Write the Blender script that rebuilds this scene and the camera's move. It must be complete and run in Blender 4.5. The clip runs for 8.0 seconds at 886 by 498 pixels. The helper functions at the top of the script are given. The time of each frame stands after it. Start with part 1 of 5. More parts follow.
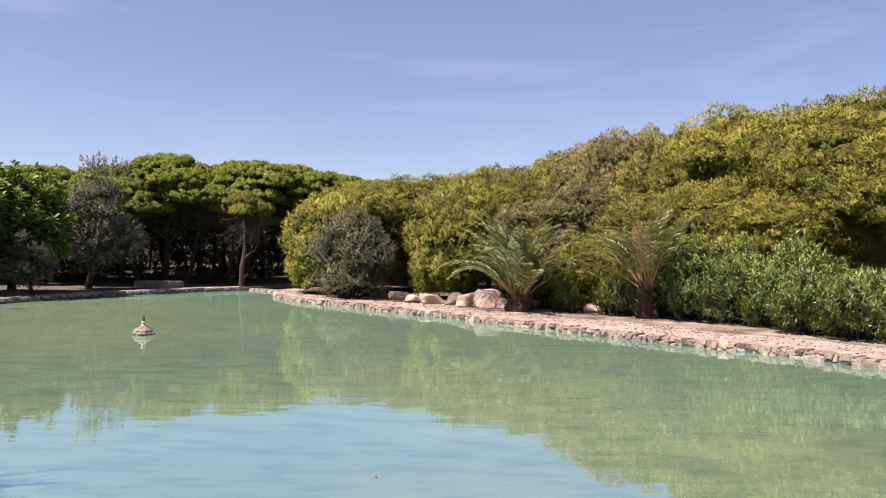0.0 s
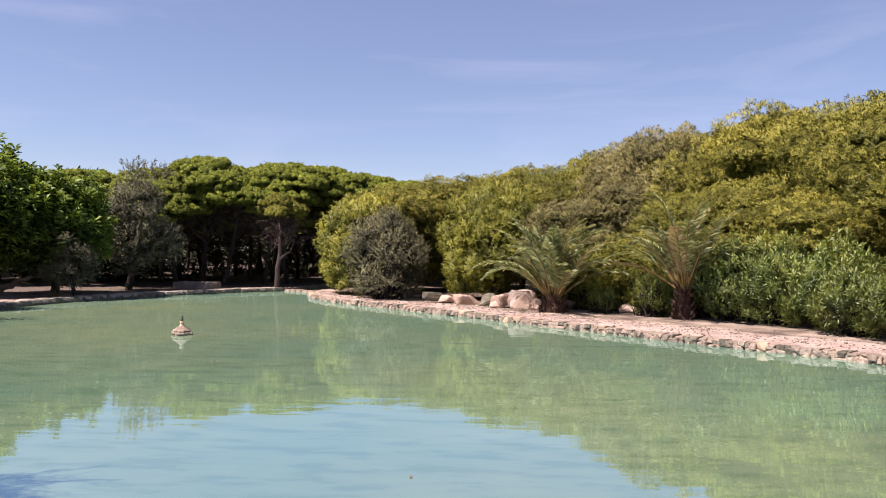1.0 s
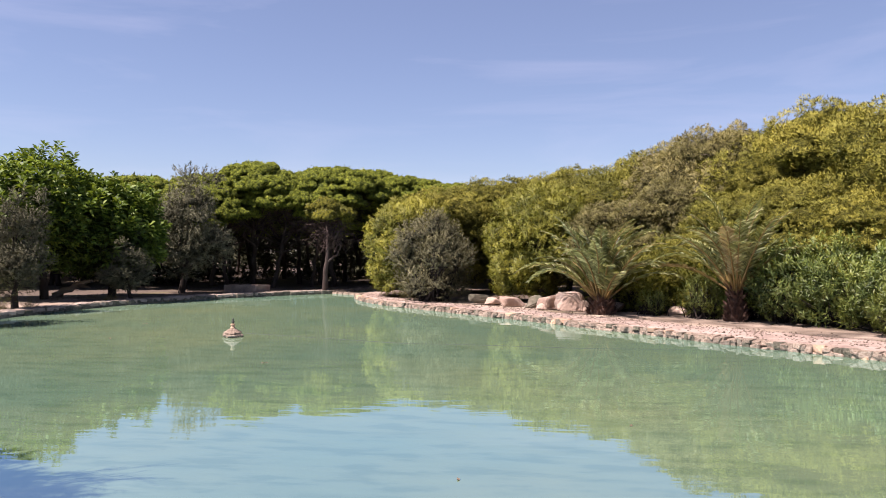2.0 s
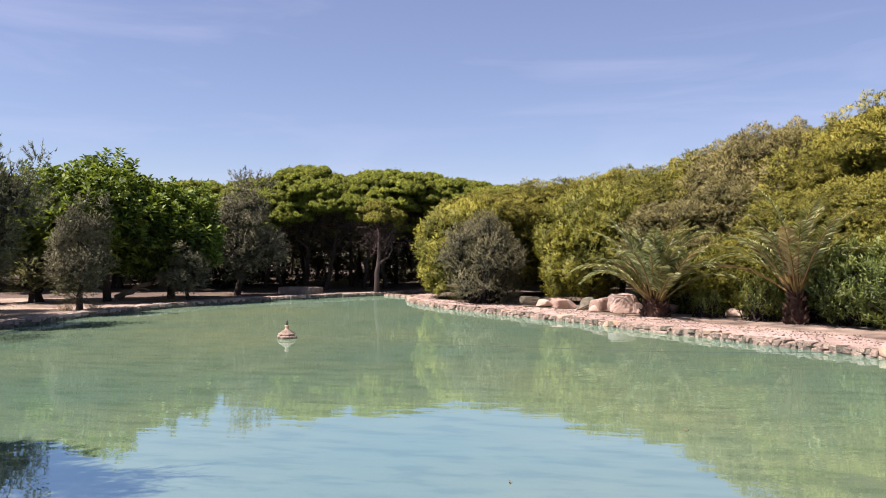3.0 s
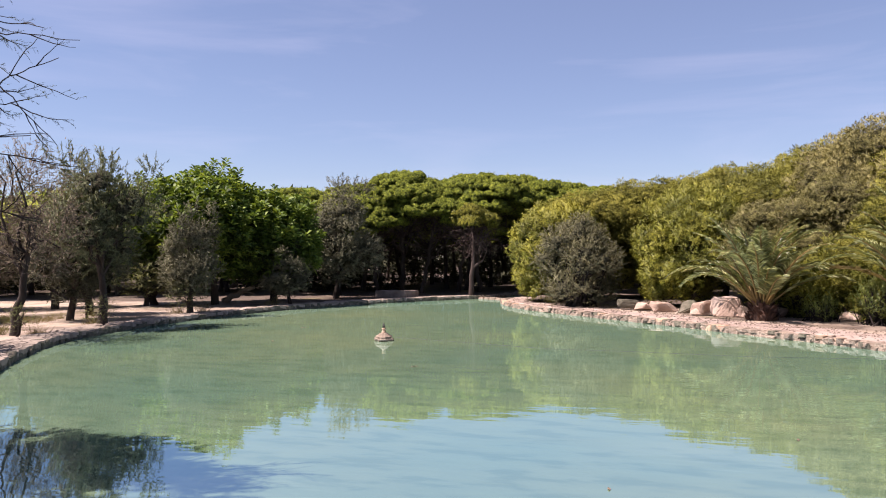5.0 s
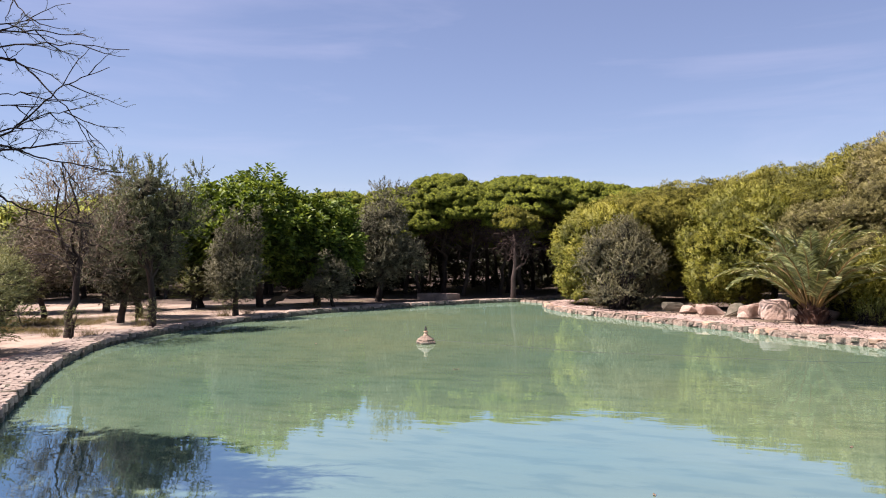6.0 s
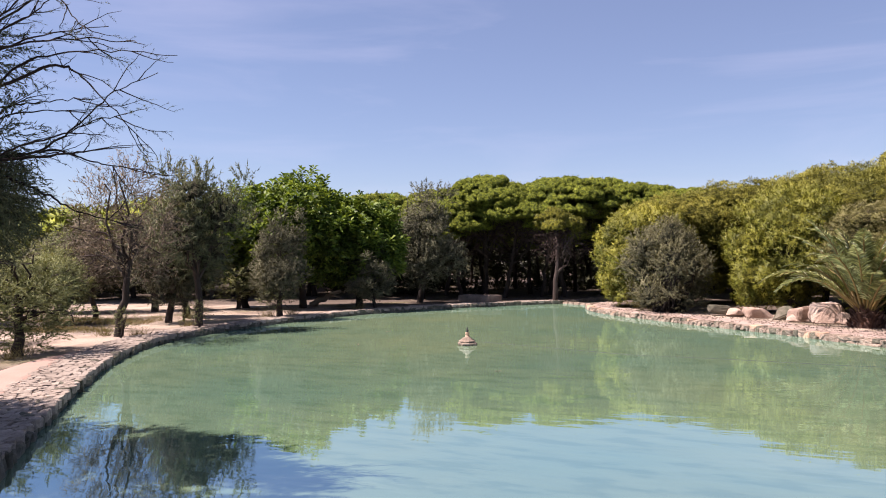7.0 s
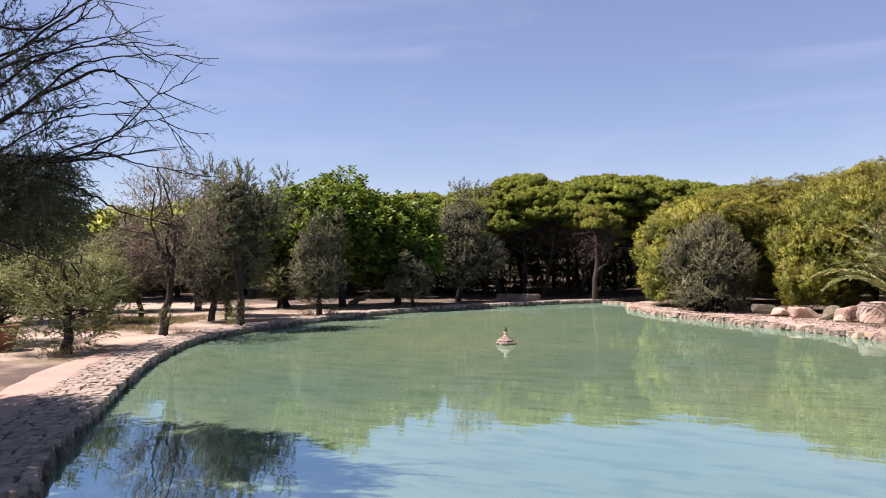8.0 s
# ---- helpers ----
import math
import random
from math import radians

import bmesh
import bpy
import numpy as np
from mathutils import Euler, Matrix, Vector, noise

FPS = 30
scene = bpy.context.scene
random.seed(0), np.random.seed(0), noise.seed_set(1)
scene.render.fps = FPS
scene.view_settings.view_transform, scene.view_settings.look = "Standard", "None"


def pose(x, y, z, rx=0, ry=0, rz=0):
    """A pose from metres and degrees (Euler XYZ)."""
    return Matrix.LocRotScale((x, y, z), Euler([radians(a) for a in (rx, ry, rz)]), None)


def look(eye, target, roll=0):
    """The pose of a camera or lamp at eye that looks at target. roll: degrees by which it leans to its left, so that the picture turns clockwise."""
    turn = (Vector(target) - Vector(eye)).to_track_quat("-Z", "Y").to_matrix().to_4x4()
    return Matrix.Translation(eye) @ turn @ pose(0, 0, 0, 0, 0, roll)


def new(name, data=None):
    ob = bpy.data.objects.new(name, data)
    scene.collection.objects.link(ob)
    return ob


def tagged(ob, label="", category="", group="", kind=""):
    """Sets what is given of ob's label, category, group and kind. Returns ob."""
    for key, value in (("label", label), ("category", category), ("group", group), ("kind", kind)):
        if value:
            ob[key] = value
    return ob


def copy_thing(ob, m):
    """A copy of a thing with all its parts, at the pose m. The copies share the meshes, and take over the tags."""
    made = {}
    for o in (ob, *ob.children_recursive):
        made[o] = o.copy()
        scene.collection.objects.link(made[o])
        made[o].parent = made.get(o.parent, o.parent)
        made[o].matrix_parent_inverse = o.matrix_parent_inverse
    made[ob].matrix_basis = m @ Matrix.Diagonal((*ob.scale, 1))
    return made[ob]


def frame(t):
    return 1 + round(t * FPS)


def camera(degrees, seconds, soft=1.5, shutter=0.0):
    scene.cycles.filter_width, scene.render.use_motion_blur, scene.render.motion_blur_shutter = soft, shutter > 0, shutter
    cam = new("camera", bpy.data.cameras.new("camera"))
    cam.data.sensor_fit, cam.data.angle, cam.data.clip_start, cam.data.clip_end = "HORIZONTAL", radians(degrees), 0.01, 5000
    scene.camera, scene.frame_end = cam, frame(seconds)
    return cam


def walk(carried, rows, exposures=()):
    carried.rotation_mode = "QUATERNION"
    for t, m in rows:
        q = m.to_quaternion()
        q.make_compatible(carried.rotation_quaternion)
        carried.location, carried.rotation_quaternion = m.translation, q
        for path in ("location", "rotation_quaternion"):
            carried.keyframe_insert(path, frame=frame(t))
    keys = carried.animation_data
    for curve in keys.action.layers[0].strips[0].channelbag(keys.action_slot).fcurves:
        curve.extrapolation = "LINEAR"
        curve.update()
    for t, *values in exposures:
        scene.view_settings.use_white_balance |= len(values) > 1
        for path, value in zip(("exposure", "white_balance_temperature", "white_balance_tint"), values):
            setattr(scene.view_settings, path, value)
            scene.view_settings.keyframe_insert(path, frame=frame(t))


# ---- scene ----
cam = camera(61.0, 8.0, 1.0)
EYE = 1.85
# seconds, yaw, pitch, roll: the camera turns to its left where it stands
TURNS = [
    (0.0, -0.063, 0.230, -0.748), (0.5, 1.086, 0.202, -0.653), (1.0, 2.498, 0.246, -0.580), (1.5, 4.183, 0.313, -0.410),
    (3.0, 9.862, 0.535, -0.010), (3.5, 11.840, 0.554, 0.089), (4.0, 13.721, 0.599, 0.150), (4.5, 15.420, 0.685, 0.261),
    (6.0, 20.207, 1.048, 0.594), (6.5, 21.781, 1.138, 0.506), (7.0, 23.372, 1.194, 0.508), (7.5, 24.911, 1.234, 0.562),
    (8.0, 26.277, 1.158, 0.617),
]
walk(cam, [(t, pose(0, 0, EYE, 90 + pitch, roll, yaw)) for t, yaw, pitch, roll in TURNS],
     [(0.0, 1.35, 6700, 27), (8.0, 1.35, 6700, 27)])

# ---- light ----
SUN_BEARING, SUN_HEIGHT = -119.0, 60.0        # degrees from +y towards +x, degrees above the ground
world = bpy.data.worlds.new("sky")
scene.world = world
world.use_nodes = True
wn, wl = world.node_tree.nodes, world.node_tree.links
sky = wn.new("ShaderNodeTexSky")
sky.sky_type = "NISHITA"
sky.sun_disc = False
sky.sun_elevation, sky.sun_rotation = radians(SUN_HEIGHT), radians(SUN_BEARING)
sky.air_density, sky.dust_density, sky.ozone_density = 1.0, 0.15, 5.0
bg = wn["Background"]
bg.inputs["Strength"].default_value = 0.0505
# thin high cirrus, streaked along the horizon
co = wn.new("ShaderNodeTexCoord")
mp = wn.new("ShaderNodeMapping")
mp.inputs["Scale"].default_value = (1.6, 1.6, 11.0)
mp.inputs["Location"].default_value = (0.3, 0.1, 0.35)
wl.new(co.outputs["Generated"], mp.inputs["Vector"])
cn = wn.new("ShaderNodeTexNoise")
cn.inputs["Scale"].default_value, cn.inputs["Detail"].default_value = 1.3, 7.0
cn.inputs["Roughness"].default_value, cn.inputs["Distortion"].default_value = 0.55, 0.5
wl.new(mp.outputs["Vector"], cn.inputs["Vector"])
cr = wn.new("ShaderNodeValToRGB")
cr.color_ramp.elements[0].position, cr.color_ramp.elements[1].position = 0.5, 0.82
cr.color_ramp.elements[0].color, cr.color_ramp.elements[1].color = (0.1, 0.1, 0.1, 1), (0.33, 0.33, 0.33, 1)
wl.new(cn.outputs["Fac"], cr.inputs["Fac"])
cm = wn.new("ShaderNodeMixRGB")
cm.inputs["Color2"].default_value = (6.7, 7.0, 8.6, 1)
wl.new(cr.outputs["Color"], cm.inputs["Fac"])
wl.new(sky.outputs["Color"], cm.inputs["Color1"])
wl.new(cm.outputs["Color"], bg.inputs["Color"])

sun = new("sun", bpy.data.lights.new("sun", "SUN"))
sun.data.energy, sun.data.angle, sun.data.color = 5.0, radians(0.53), (1.0, 0.95, 0.87)
az, el = radians(SUN_BEARING), radians(SUN_HEIGHT)
sun.matrix_world = look((60 * math.sin(az) * math.cos(el), 60 * math.cos(az) * math.cos(el), 60 * math.sin(el)), (0, 0, 0))


# ---- materials ----
def nodes_of(name):
    m = bpy.data.materials.new(name)
    m.use_nodes = True
    return m, m.node_tree.nodes, m.node_tree.links


def shifted(n, l, scale=(1, 1, 1)):
    """Object coordinates, moved by the object's own random number."""
    c, o, add, m = n.new("ShaderNodeTexCoord"), n.new("ShaderNodeObjectInfo"), n.new("ShaderNodeVectorMath"), n.new("ShaderNodeMath")
    m.operation, m.inputs[1].default_value = "MULTIPLY", 37.0
    l.new(o.outputs["Random"], m.inputs[0])
    l.new(c.outputs["Object"], add.inputs[0])
    l.new(m.outputs[0], add.inputs[1])
    mp = n.new("ShaderNodeMapping")
    mp.inputs["Scale"].default_value = scale
    l.new(add.outputs[0], mp.inputs["Vector"])
    return mp.outputs["Vector"], o.outputs["Random"]


def noise_of(n, l, vec, scale, detail=5.0, rough=0.6):
    t = n.new("ShaderNodeTexNoise")
    t.inputs["Scale"].default_value, t.inputs["Detail"].default_value, t.inputs["Roughness"].default_value = scale, detail, rough
    l.new(vec, t.inputs["Vector"])
    return t.outputs["Fac"]


def ramp_of(n, l, fac, stops):
    r = n.new("ShaderNodeValToRGB")
    e = r.color_ramp.elements
    while len(e) < len(stops):
        e.new(0.5)
    for k, (p, c) in zip(e, stops):
        k.position, k.color = p, (*c, 1)
    l.new(fac, r.inputs["Fac"])
    return r.outputs["Color"]


def mixed(n, l, fac, a, b, mode="MIX"):
    m = n.new("ShaderNodeMixRGB")
    m.blend_type = mode
    for k, v in (("Fac", fac), ("Color1", a), ("Color2", b)):
        if isinstance(v, (int, float)):
            m.inputs[k].default_value = v
        elif isinstance(v, tuple):
            m.inputs[k].default_value = (*v, 1)
        else:
            l.new(v, m.inputs[k])
    return m.outputs["Color"]


def solid(name, stops, scale=2.0, fine=30.0, rough=0.85, bump=0.4, depth=0.02, stretch=(1, 1, 1), vary=0.25, spec=0.3):
    """A rough surface: three tones by a large noise, a fine grain over it, and relief from both."""
    m, n, l = nodes_of(name)
    b = n["Principled BSDF"]
    vec, rnd = shifted(n, l, stretch)
    big, small = noise_of(n, l, vec, scale), noise_of(n, l, vec, fine, 6.0, 0.7)
    k = len(stops) - 1
    col = ramp_of(n, l, big, [(0.3 + 0.4 * i / max(k, 1), c) for i, c in enumerate(stops)])
    col = mixed(n, l, 0.55, col, ramp_of(n, l, small, [(0.3, (0.55, 0.55, 0.55)), (0.72, (1.0, 1.0, 1.0))]), "MULTIPLY")
    lo, hi = 1 - vary, 1.0
    col = mixed(n, l, 1.0, col, ramp_of(n, l, rnd, [(0.0, (lo, lo, lo)), (1.0, (hi, hi, hi))]), "MULTIPLY")
    l.new(col, b.inputs["Base Color"])
    b.inputs["Roughness"].default_value = rough
    b.inputs["Specular IOR Level"].default_value = spec
    bp = n.new("ShaderNodeBump")
    bp.inputs["Strength"].default_value, bp.inputs["Distance"].default_value = bump, depth
    mm = n.new("ShaderNodeMath")
    mm.operation = "ADD"
    l.new(big, mm.inputs[0]), l.new(small, mm.inputs[1])
    l.new(mm.outputs[0], bp.inputs["Height"])
    l.new(bp.outputs["Normal"], b.inputs["Normal"])
    return m


def leafy(name, dark, mid, light, scale=0.9, rough=0.6, through_part=0.3, spec=0.3, each=0.28):
    """Leaves: tone by clumps, by each leaf and by each plant; some light passes through."""
    m, n, l = nodes_of(name)
    b, out = n["Principled BSDF"], n["Material Output"]
    vec, rnd = shifted(n, l)
    big = noise_of(n, l, vec, scale, 3.0)
    geo = n.new("ShaderNodeNewGeometry")
    f = n.new("ShaderNodeMath")
    f.operation, f.inputs[1].default_value, f.inputs[2].default_value = "MULTIPLY_ADD", each, -each / 2
    l.new(geo.outputs["Random Per Island"], f.inputs[0])
    s = n.new("ShaderNodeMath")
    s.operation = "ADD"
    tuft = n.new("ShaderNodeMath")
    tuft.operation, tuft.inputs[1].default_value, tuft.inputs[2].default_value = "MULTIPLY_ADD", 0.5, -0.25
    l.new(noise_of(n, l, vec, scale * 5.5, 2.0), tuft.inputs[0])
    both = n.new("ShaderNodeMath")
    both.operation = "ADD"
    l.new(big, both.inputs[0]), l.new(tuft.outputs[0], both.inputs[1])
    l.new(both.outputs[0], s.inputs[0]), l.new(f.outputs[0], s.inputs[1])
    col = ramp_of(n, l, s.outputs[0], [(0.28, dark), (0.5, mid), (0.74, light)])
    col = mixed(n, l, 1.0, col, ramp_of(n, l, rnd, [(0.0, (0.8, 0.84, 0.85)), (1.0, (1.0, 1.0, 1.0))]), "MULTIPLY")
    l.new(col, b.inputs["Base Color"])
    b.inputs["Roughness"].default_value, b.inputs["Specular IOR Level"].default_value = rough, spec
    tr, mx = n.new("ShaderNodeBsdfTranslucent"), n.new("ShaderNodeMixShader")
    l.new(mixed(n, l, 1.0, col, (1.0, 0.95, 0.5), "MULTIPLY"), tr.inputs["Color"])
    mx.inputs["Fac"].default_value = through_part
    l.new(b.outputs[0], mx.inputs[1]), l.new(tr.outputs[0], mx.inputs[2])
    l.new(mx.outputs[0], out.inputs["Surface"])
    return m


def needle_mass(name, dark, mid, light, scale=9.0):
    """Needles too dense to tell apart: speckled tufts, the gaps' shade painted in by noise, and deep fine relief."""
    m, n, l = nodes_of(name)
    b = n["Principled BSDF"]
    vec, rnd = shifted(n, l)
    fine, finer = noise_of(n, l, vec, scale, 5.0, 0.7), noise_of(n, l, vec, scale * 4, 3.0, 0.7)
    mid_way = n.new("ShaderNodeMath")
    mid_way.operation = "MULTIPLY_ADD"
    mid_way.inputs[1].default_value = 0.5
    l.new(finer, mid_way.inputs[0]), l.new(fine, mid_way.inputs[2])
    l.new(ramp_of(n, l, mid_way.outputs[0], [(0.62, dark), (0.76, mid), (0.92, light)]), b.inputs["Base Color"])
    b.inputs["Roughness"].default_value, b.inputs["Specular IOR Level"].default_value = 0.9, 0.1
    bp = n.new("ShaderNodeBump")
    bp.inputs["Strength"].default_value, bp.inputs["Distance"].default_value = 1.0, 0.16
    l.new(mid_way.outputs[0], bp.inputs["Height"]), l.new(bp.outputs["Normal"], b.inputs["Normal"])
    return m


PINE = leafy("pine_needles", (0.062, 0.066, 0.012), (0.174, 0.163, 0.024), (0.258, 0.231, 0.038), 0.8, through_part=0.05, spec=0.15, each=0.12)
# inner masses: darker tones that stand in for shade inside the crowns
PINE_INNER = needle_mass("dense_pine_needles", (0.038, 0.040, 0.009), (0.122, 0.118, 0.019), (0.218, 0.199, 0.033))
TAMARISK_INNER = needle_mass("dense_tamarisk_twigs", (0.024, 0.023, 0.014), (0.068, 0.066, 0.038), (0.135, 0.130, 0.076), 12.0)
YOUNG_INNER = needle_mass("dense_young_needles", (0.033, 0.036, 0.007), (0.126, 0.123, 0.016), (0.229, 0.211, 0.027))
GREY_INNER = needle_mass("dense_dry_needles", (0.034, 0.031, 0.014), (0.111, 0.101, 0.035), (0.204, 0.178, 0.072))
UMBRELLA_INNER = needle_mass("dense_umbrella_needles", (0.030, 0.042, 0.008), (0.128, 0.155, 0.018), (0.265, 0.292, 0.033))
PINE_FAR = leafy("umbrella_pine_needles", (0.035, 0.056, 0.008), (0.156, 0.183, 0.019), (0.300, 0.304, 0.032), 0.6, through_part=0.03, spec=0.15, each=0.12)
PINE_YOUNG = leafy("young_pine_needles", (0.063, 0.072, 0.009), (0.163, 0.163, 0.016), (0.278, 0.259, 0.028), 0.9, through_part=0.1, each=0.12)
PINE_GREY = leafy("dry_pine_needles", (0.064, 0.058, 0.018), (0.166, 0.148, 0.046), (0.248, 0.213, 0.078), 1.1, through_part=0.15, each=0.12)
TAMARISK = leafy("tamarisk_sprays", (0.056, 0.066, 0.033), (0.120, 0.130, 0.065), (0.205, 0.208, 0.110), 1.2, 0.8, 0.2)
TAMARISK_BROWN = leafy("brown_tamarisk_sprays", (0.050, 0.050, 0.029), (0.106, 0.103, 0.060), (0.180, 0.170, 0.102), 1.2, 0.85, 0.1)
TAMARISK_DRY = leafy("dry_tamarisk_sprays", (0.090, 0.071, 0.050), (0.156, 0.124, 0.083), (0.226, 0.183, 0.117), 1.2, 0.85, 0.12)
TAMARISK_GREEN = leafy("green_tamarisk_sprays", (0.094, 0.109, 0.046), (0.192, 0.204, 0.088), (0.306, 0.307, 0.136), 1.2, 0.8, 0.25)
# darker copy of the tamarisk tones; the crown's shade is in the colour
TAMARISK_SHADED = leafy("shaded_tamarisk_sprays", (0.026, 0.034, 0.017), (0.058, 0.070, 0.033), (0.105, 0.118, 0.056), 1.2, 0.8, 0.12)
SILVER = leafy("silver_leaves", (0.064, 0.062, 0.032), (0.138, 0.128, 0.065), (0.235, 0.212, 0.116), 1.3, 0.7, 0.15)
FIG = leafy("fig_leaves", (0.032, 0.059, 0.011), (0.103, 0.161, 0.024), (0.246, 0.314, 0.053), 1.6, 0.55, 0.4, 0.25)
OLEANDER = leafy("oleander_leaves", (0.044, 0.070, 0.017), (0.138, 0.185, 0.041), (0.270, 0.302, 0.078), 1.4, 0.5, 0.3, 0.4)
OLEANDER_PALE = leafy("pale_oleander_leaves", (0.048, 0.068, 0.014), (0.140, 0.172, 0.034), (0.240, 0.262, 0.066), 1.4, 0.5, 0.3, 0.4)
PALM = leafy("palm_leaflets", (0.077, 0.095, 0.030), (0.206, 0.225, 0.075), (0.463, 0.469, 0.225), 1.3, 0.42, 0.2, 0.6, 0.4)
PALM_DRY = leafy("dry_palm_leaflets", (0.175, 0.131, 0.051), (0.270, 0.212, 0.095), (0.365, 0.299, 0.161), 1.3, 0.7, 0.2)
# tone lowered to carry the wood's shade, for scrub, far pines and fig cores
SCRUB_SHADED = leafy("shade_toned_scrub", (0.016, 0.018, 0.009), (0.034, 0.036, 0.017), (0.060, 0.058, 0.028), 1.0, 0.9, 0.1)
LITTER = leafy("fallen_leaves", (0.095, 0.066, 0.044), (0.161, 0.117, 0.080), (0.241, 0.182, 0.131), 3.0, 0.8, 0.1)
GRASS = leafy("dry_grass", (0.117, 0.091, 0.036), (0.197, 0.157, 0.069), (0.270, 0.219, 0.110), 1.0, 0.8, 0.25)
BARK = solid("bark", [(0.022, 0.016, 0.013), (0.048, 0.036, 0.029), (0.088, 0.067, 0.053)], 3.0, 25.0, 0.95, 0.8, 0.03, (1, 1, 0.25))
BARK_RED = solid("reddish_bark", [(0.048, 0.034, 0.028), (0.090, 0.064, 0.054), (0.140, 0.104, 0.088)], 3.0, 25.0, 0.95, 0.7, 0.03, (1, 1, 0.25))
TWIG = solid("twig_bark", [(0.015, 0.011, 0.010), (0.033, 0.024, 0.020)], 5.0, 40.0, 0.9, 0.4)
TWIG_DEAD = solid("dead_twig_bark", [(0.051, 0.033, 0.029), (0.095, 0.062, 0.051)], 5.0, 40.0, 0.95, 0.3)
TWIG_PINK = solid("dry_twig_bark", [(0.088, 0.058, 0.047), (0.153, 0.110, 0.084)], 5.0, 40.0, 0.9, 0.4)
PALM_BARK = solid("palm_leaf_bases", [(0.053, 0.026, 0.019), (0.100, 0.053, 0.037), (0.147, 0.089, 0.063)], 5.0, 30.0, 0.95, 0.8)
PETIOLE = solid("palm_stalk", [(0.190, 0.117, 0.036), (0.277, 0.190, 0.066)], 4.0, 30.0, 0.6, 0.3)
STONE = solid("pink_limestone", [(0.150, 0.106, 0.075), (0.300, 0.225, 0.168), (0.430, 0.345, 0.272)], 4.5, 26.0, 0.92, 0.7, 0.02, vary=0.4)
STONE_RED = solid("orange_sandstone", [(0.368, 0.218, 0.132), (0.482, 0.307, 0.202), (0.526, 0.385, 0.289)], 2.2, 26.0, 0.92, 0.6, 0.02)
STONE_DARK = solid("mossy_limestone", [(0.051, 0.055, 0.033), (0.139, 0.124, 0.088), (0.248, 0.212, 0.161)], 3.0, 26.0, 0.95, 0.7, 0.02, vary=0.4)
FLAG = solid("pale_flagstone", [(0.270, 0.212, 0.168), (0.380, 0.307, 0.248), (0.460, 0.387, 0.321)], 2.0, 22.0, 0.95, 0.7, 0.02, vary=0.35)
ROCK = solid("boulder_stone", [(0.400, 0.270, 0.200), (0.520, 0.380, 0.300), (0.600, 0.475, 0.395)], 1.6, 18.0, 0.92, 0.8, 0.05)
MORTAR = solid("mortar", [(0.146, 0.117, 0.088), (0.241, 0.197, 0.153)], 3.0, 40.0, 0.95, 0.5)
GRAVEL = solid("pink_gravel", [(0.225, 0.155, 0.122), (0.360, 0.270, 0.222), (0.440, 0.352, 0.300)], 2.2, 11.0, 0.95, 1.0, 0.06, vary=0.05)
CONCRETE = solid("red_concrete", [(0.321, 0.197, 0.153), (0.365, 0.237, 0.186), (0.402, 0.270, 0.219)], 0.7, 40.0, 0.9, 0.25, 0.01, vary=0.05)
TERRACOTTA = solid("terracotta", [(0.263, 0.110, 0.066), (0.336, 0.161, 0.102)], 4.0, 40.0, 0.85, 0.3)
WHITEWASH = solid("weathered_plaster", [(0.220, 0.165, 0.135), (0.340, 0.265, 0.220), (0.440, 0.355, 0.300)], 2.0, 30.0, 0.9, 0.4)
IRON = solid("dark_bronze", [(0.022, 0.020, 0.016), (0.051, 0.044, 0.033)], 9.0, 60.0, 0.5, 0.3, spec=0.5)
HOSE = solid("dark_hose", [(0.012, 0.016, 0.013), (0.022, 0.028, 0.022)], 3.0, 40.0, 0.6, 0.2)
DEADWOOD = solid("dead_wood", [(0.270, 0.205, 0.150), (0.420, 0.335, 0.260)], 2.0, 20.0, 0.9, 0.6, 0.03, (1, 1, 4))


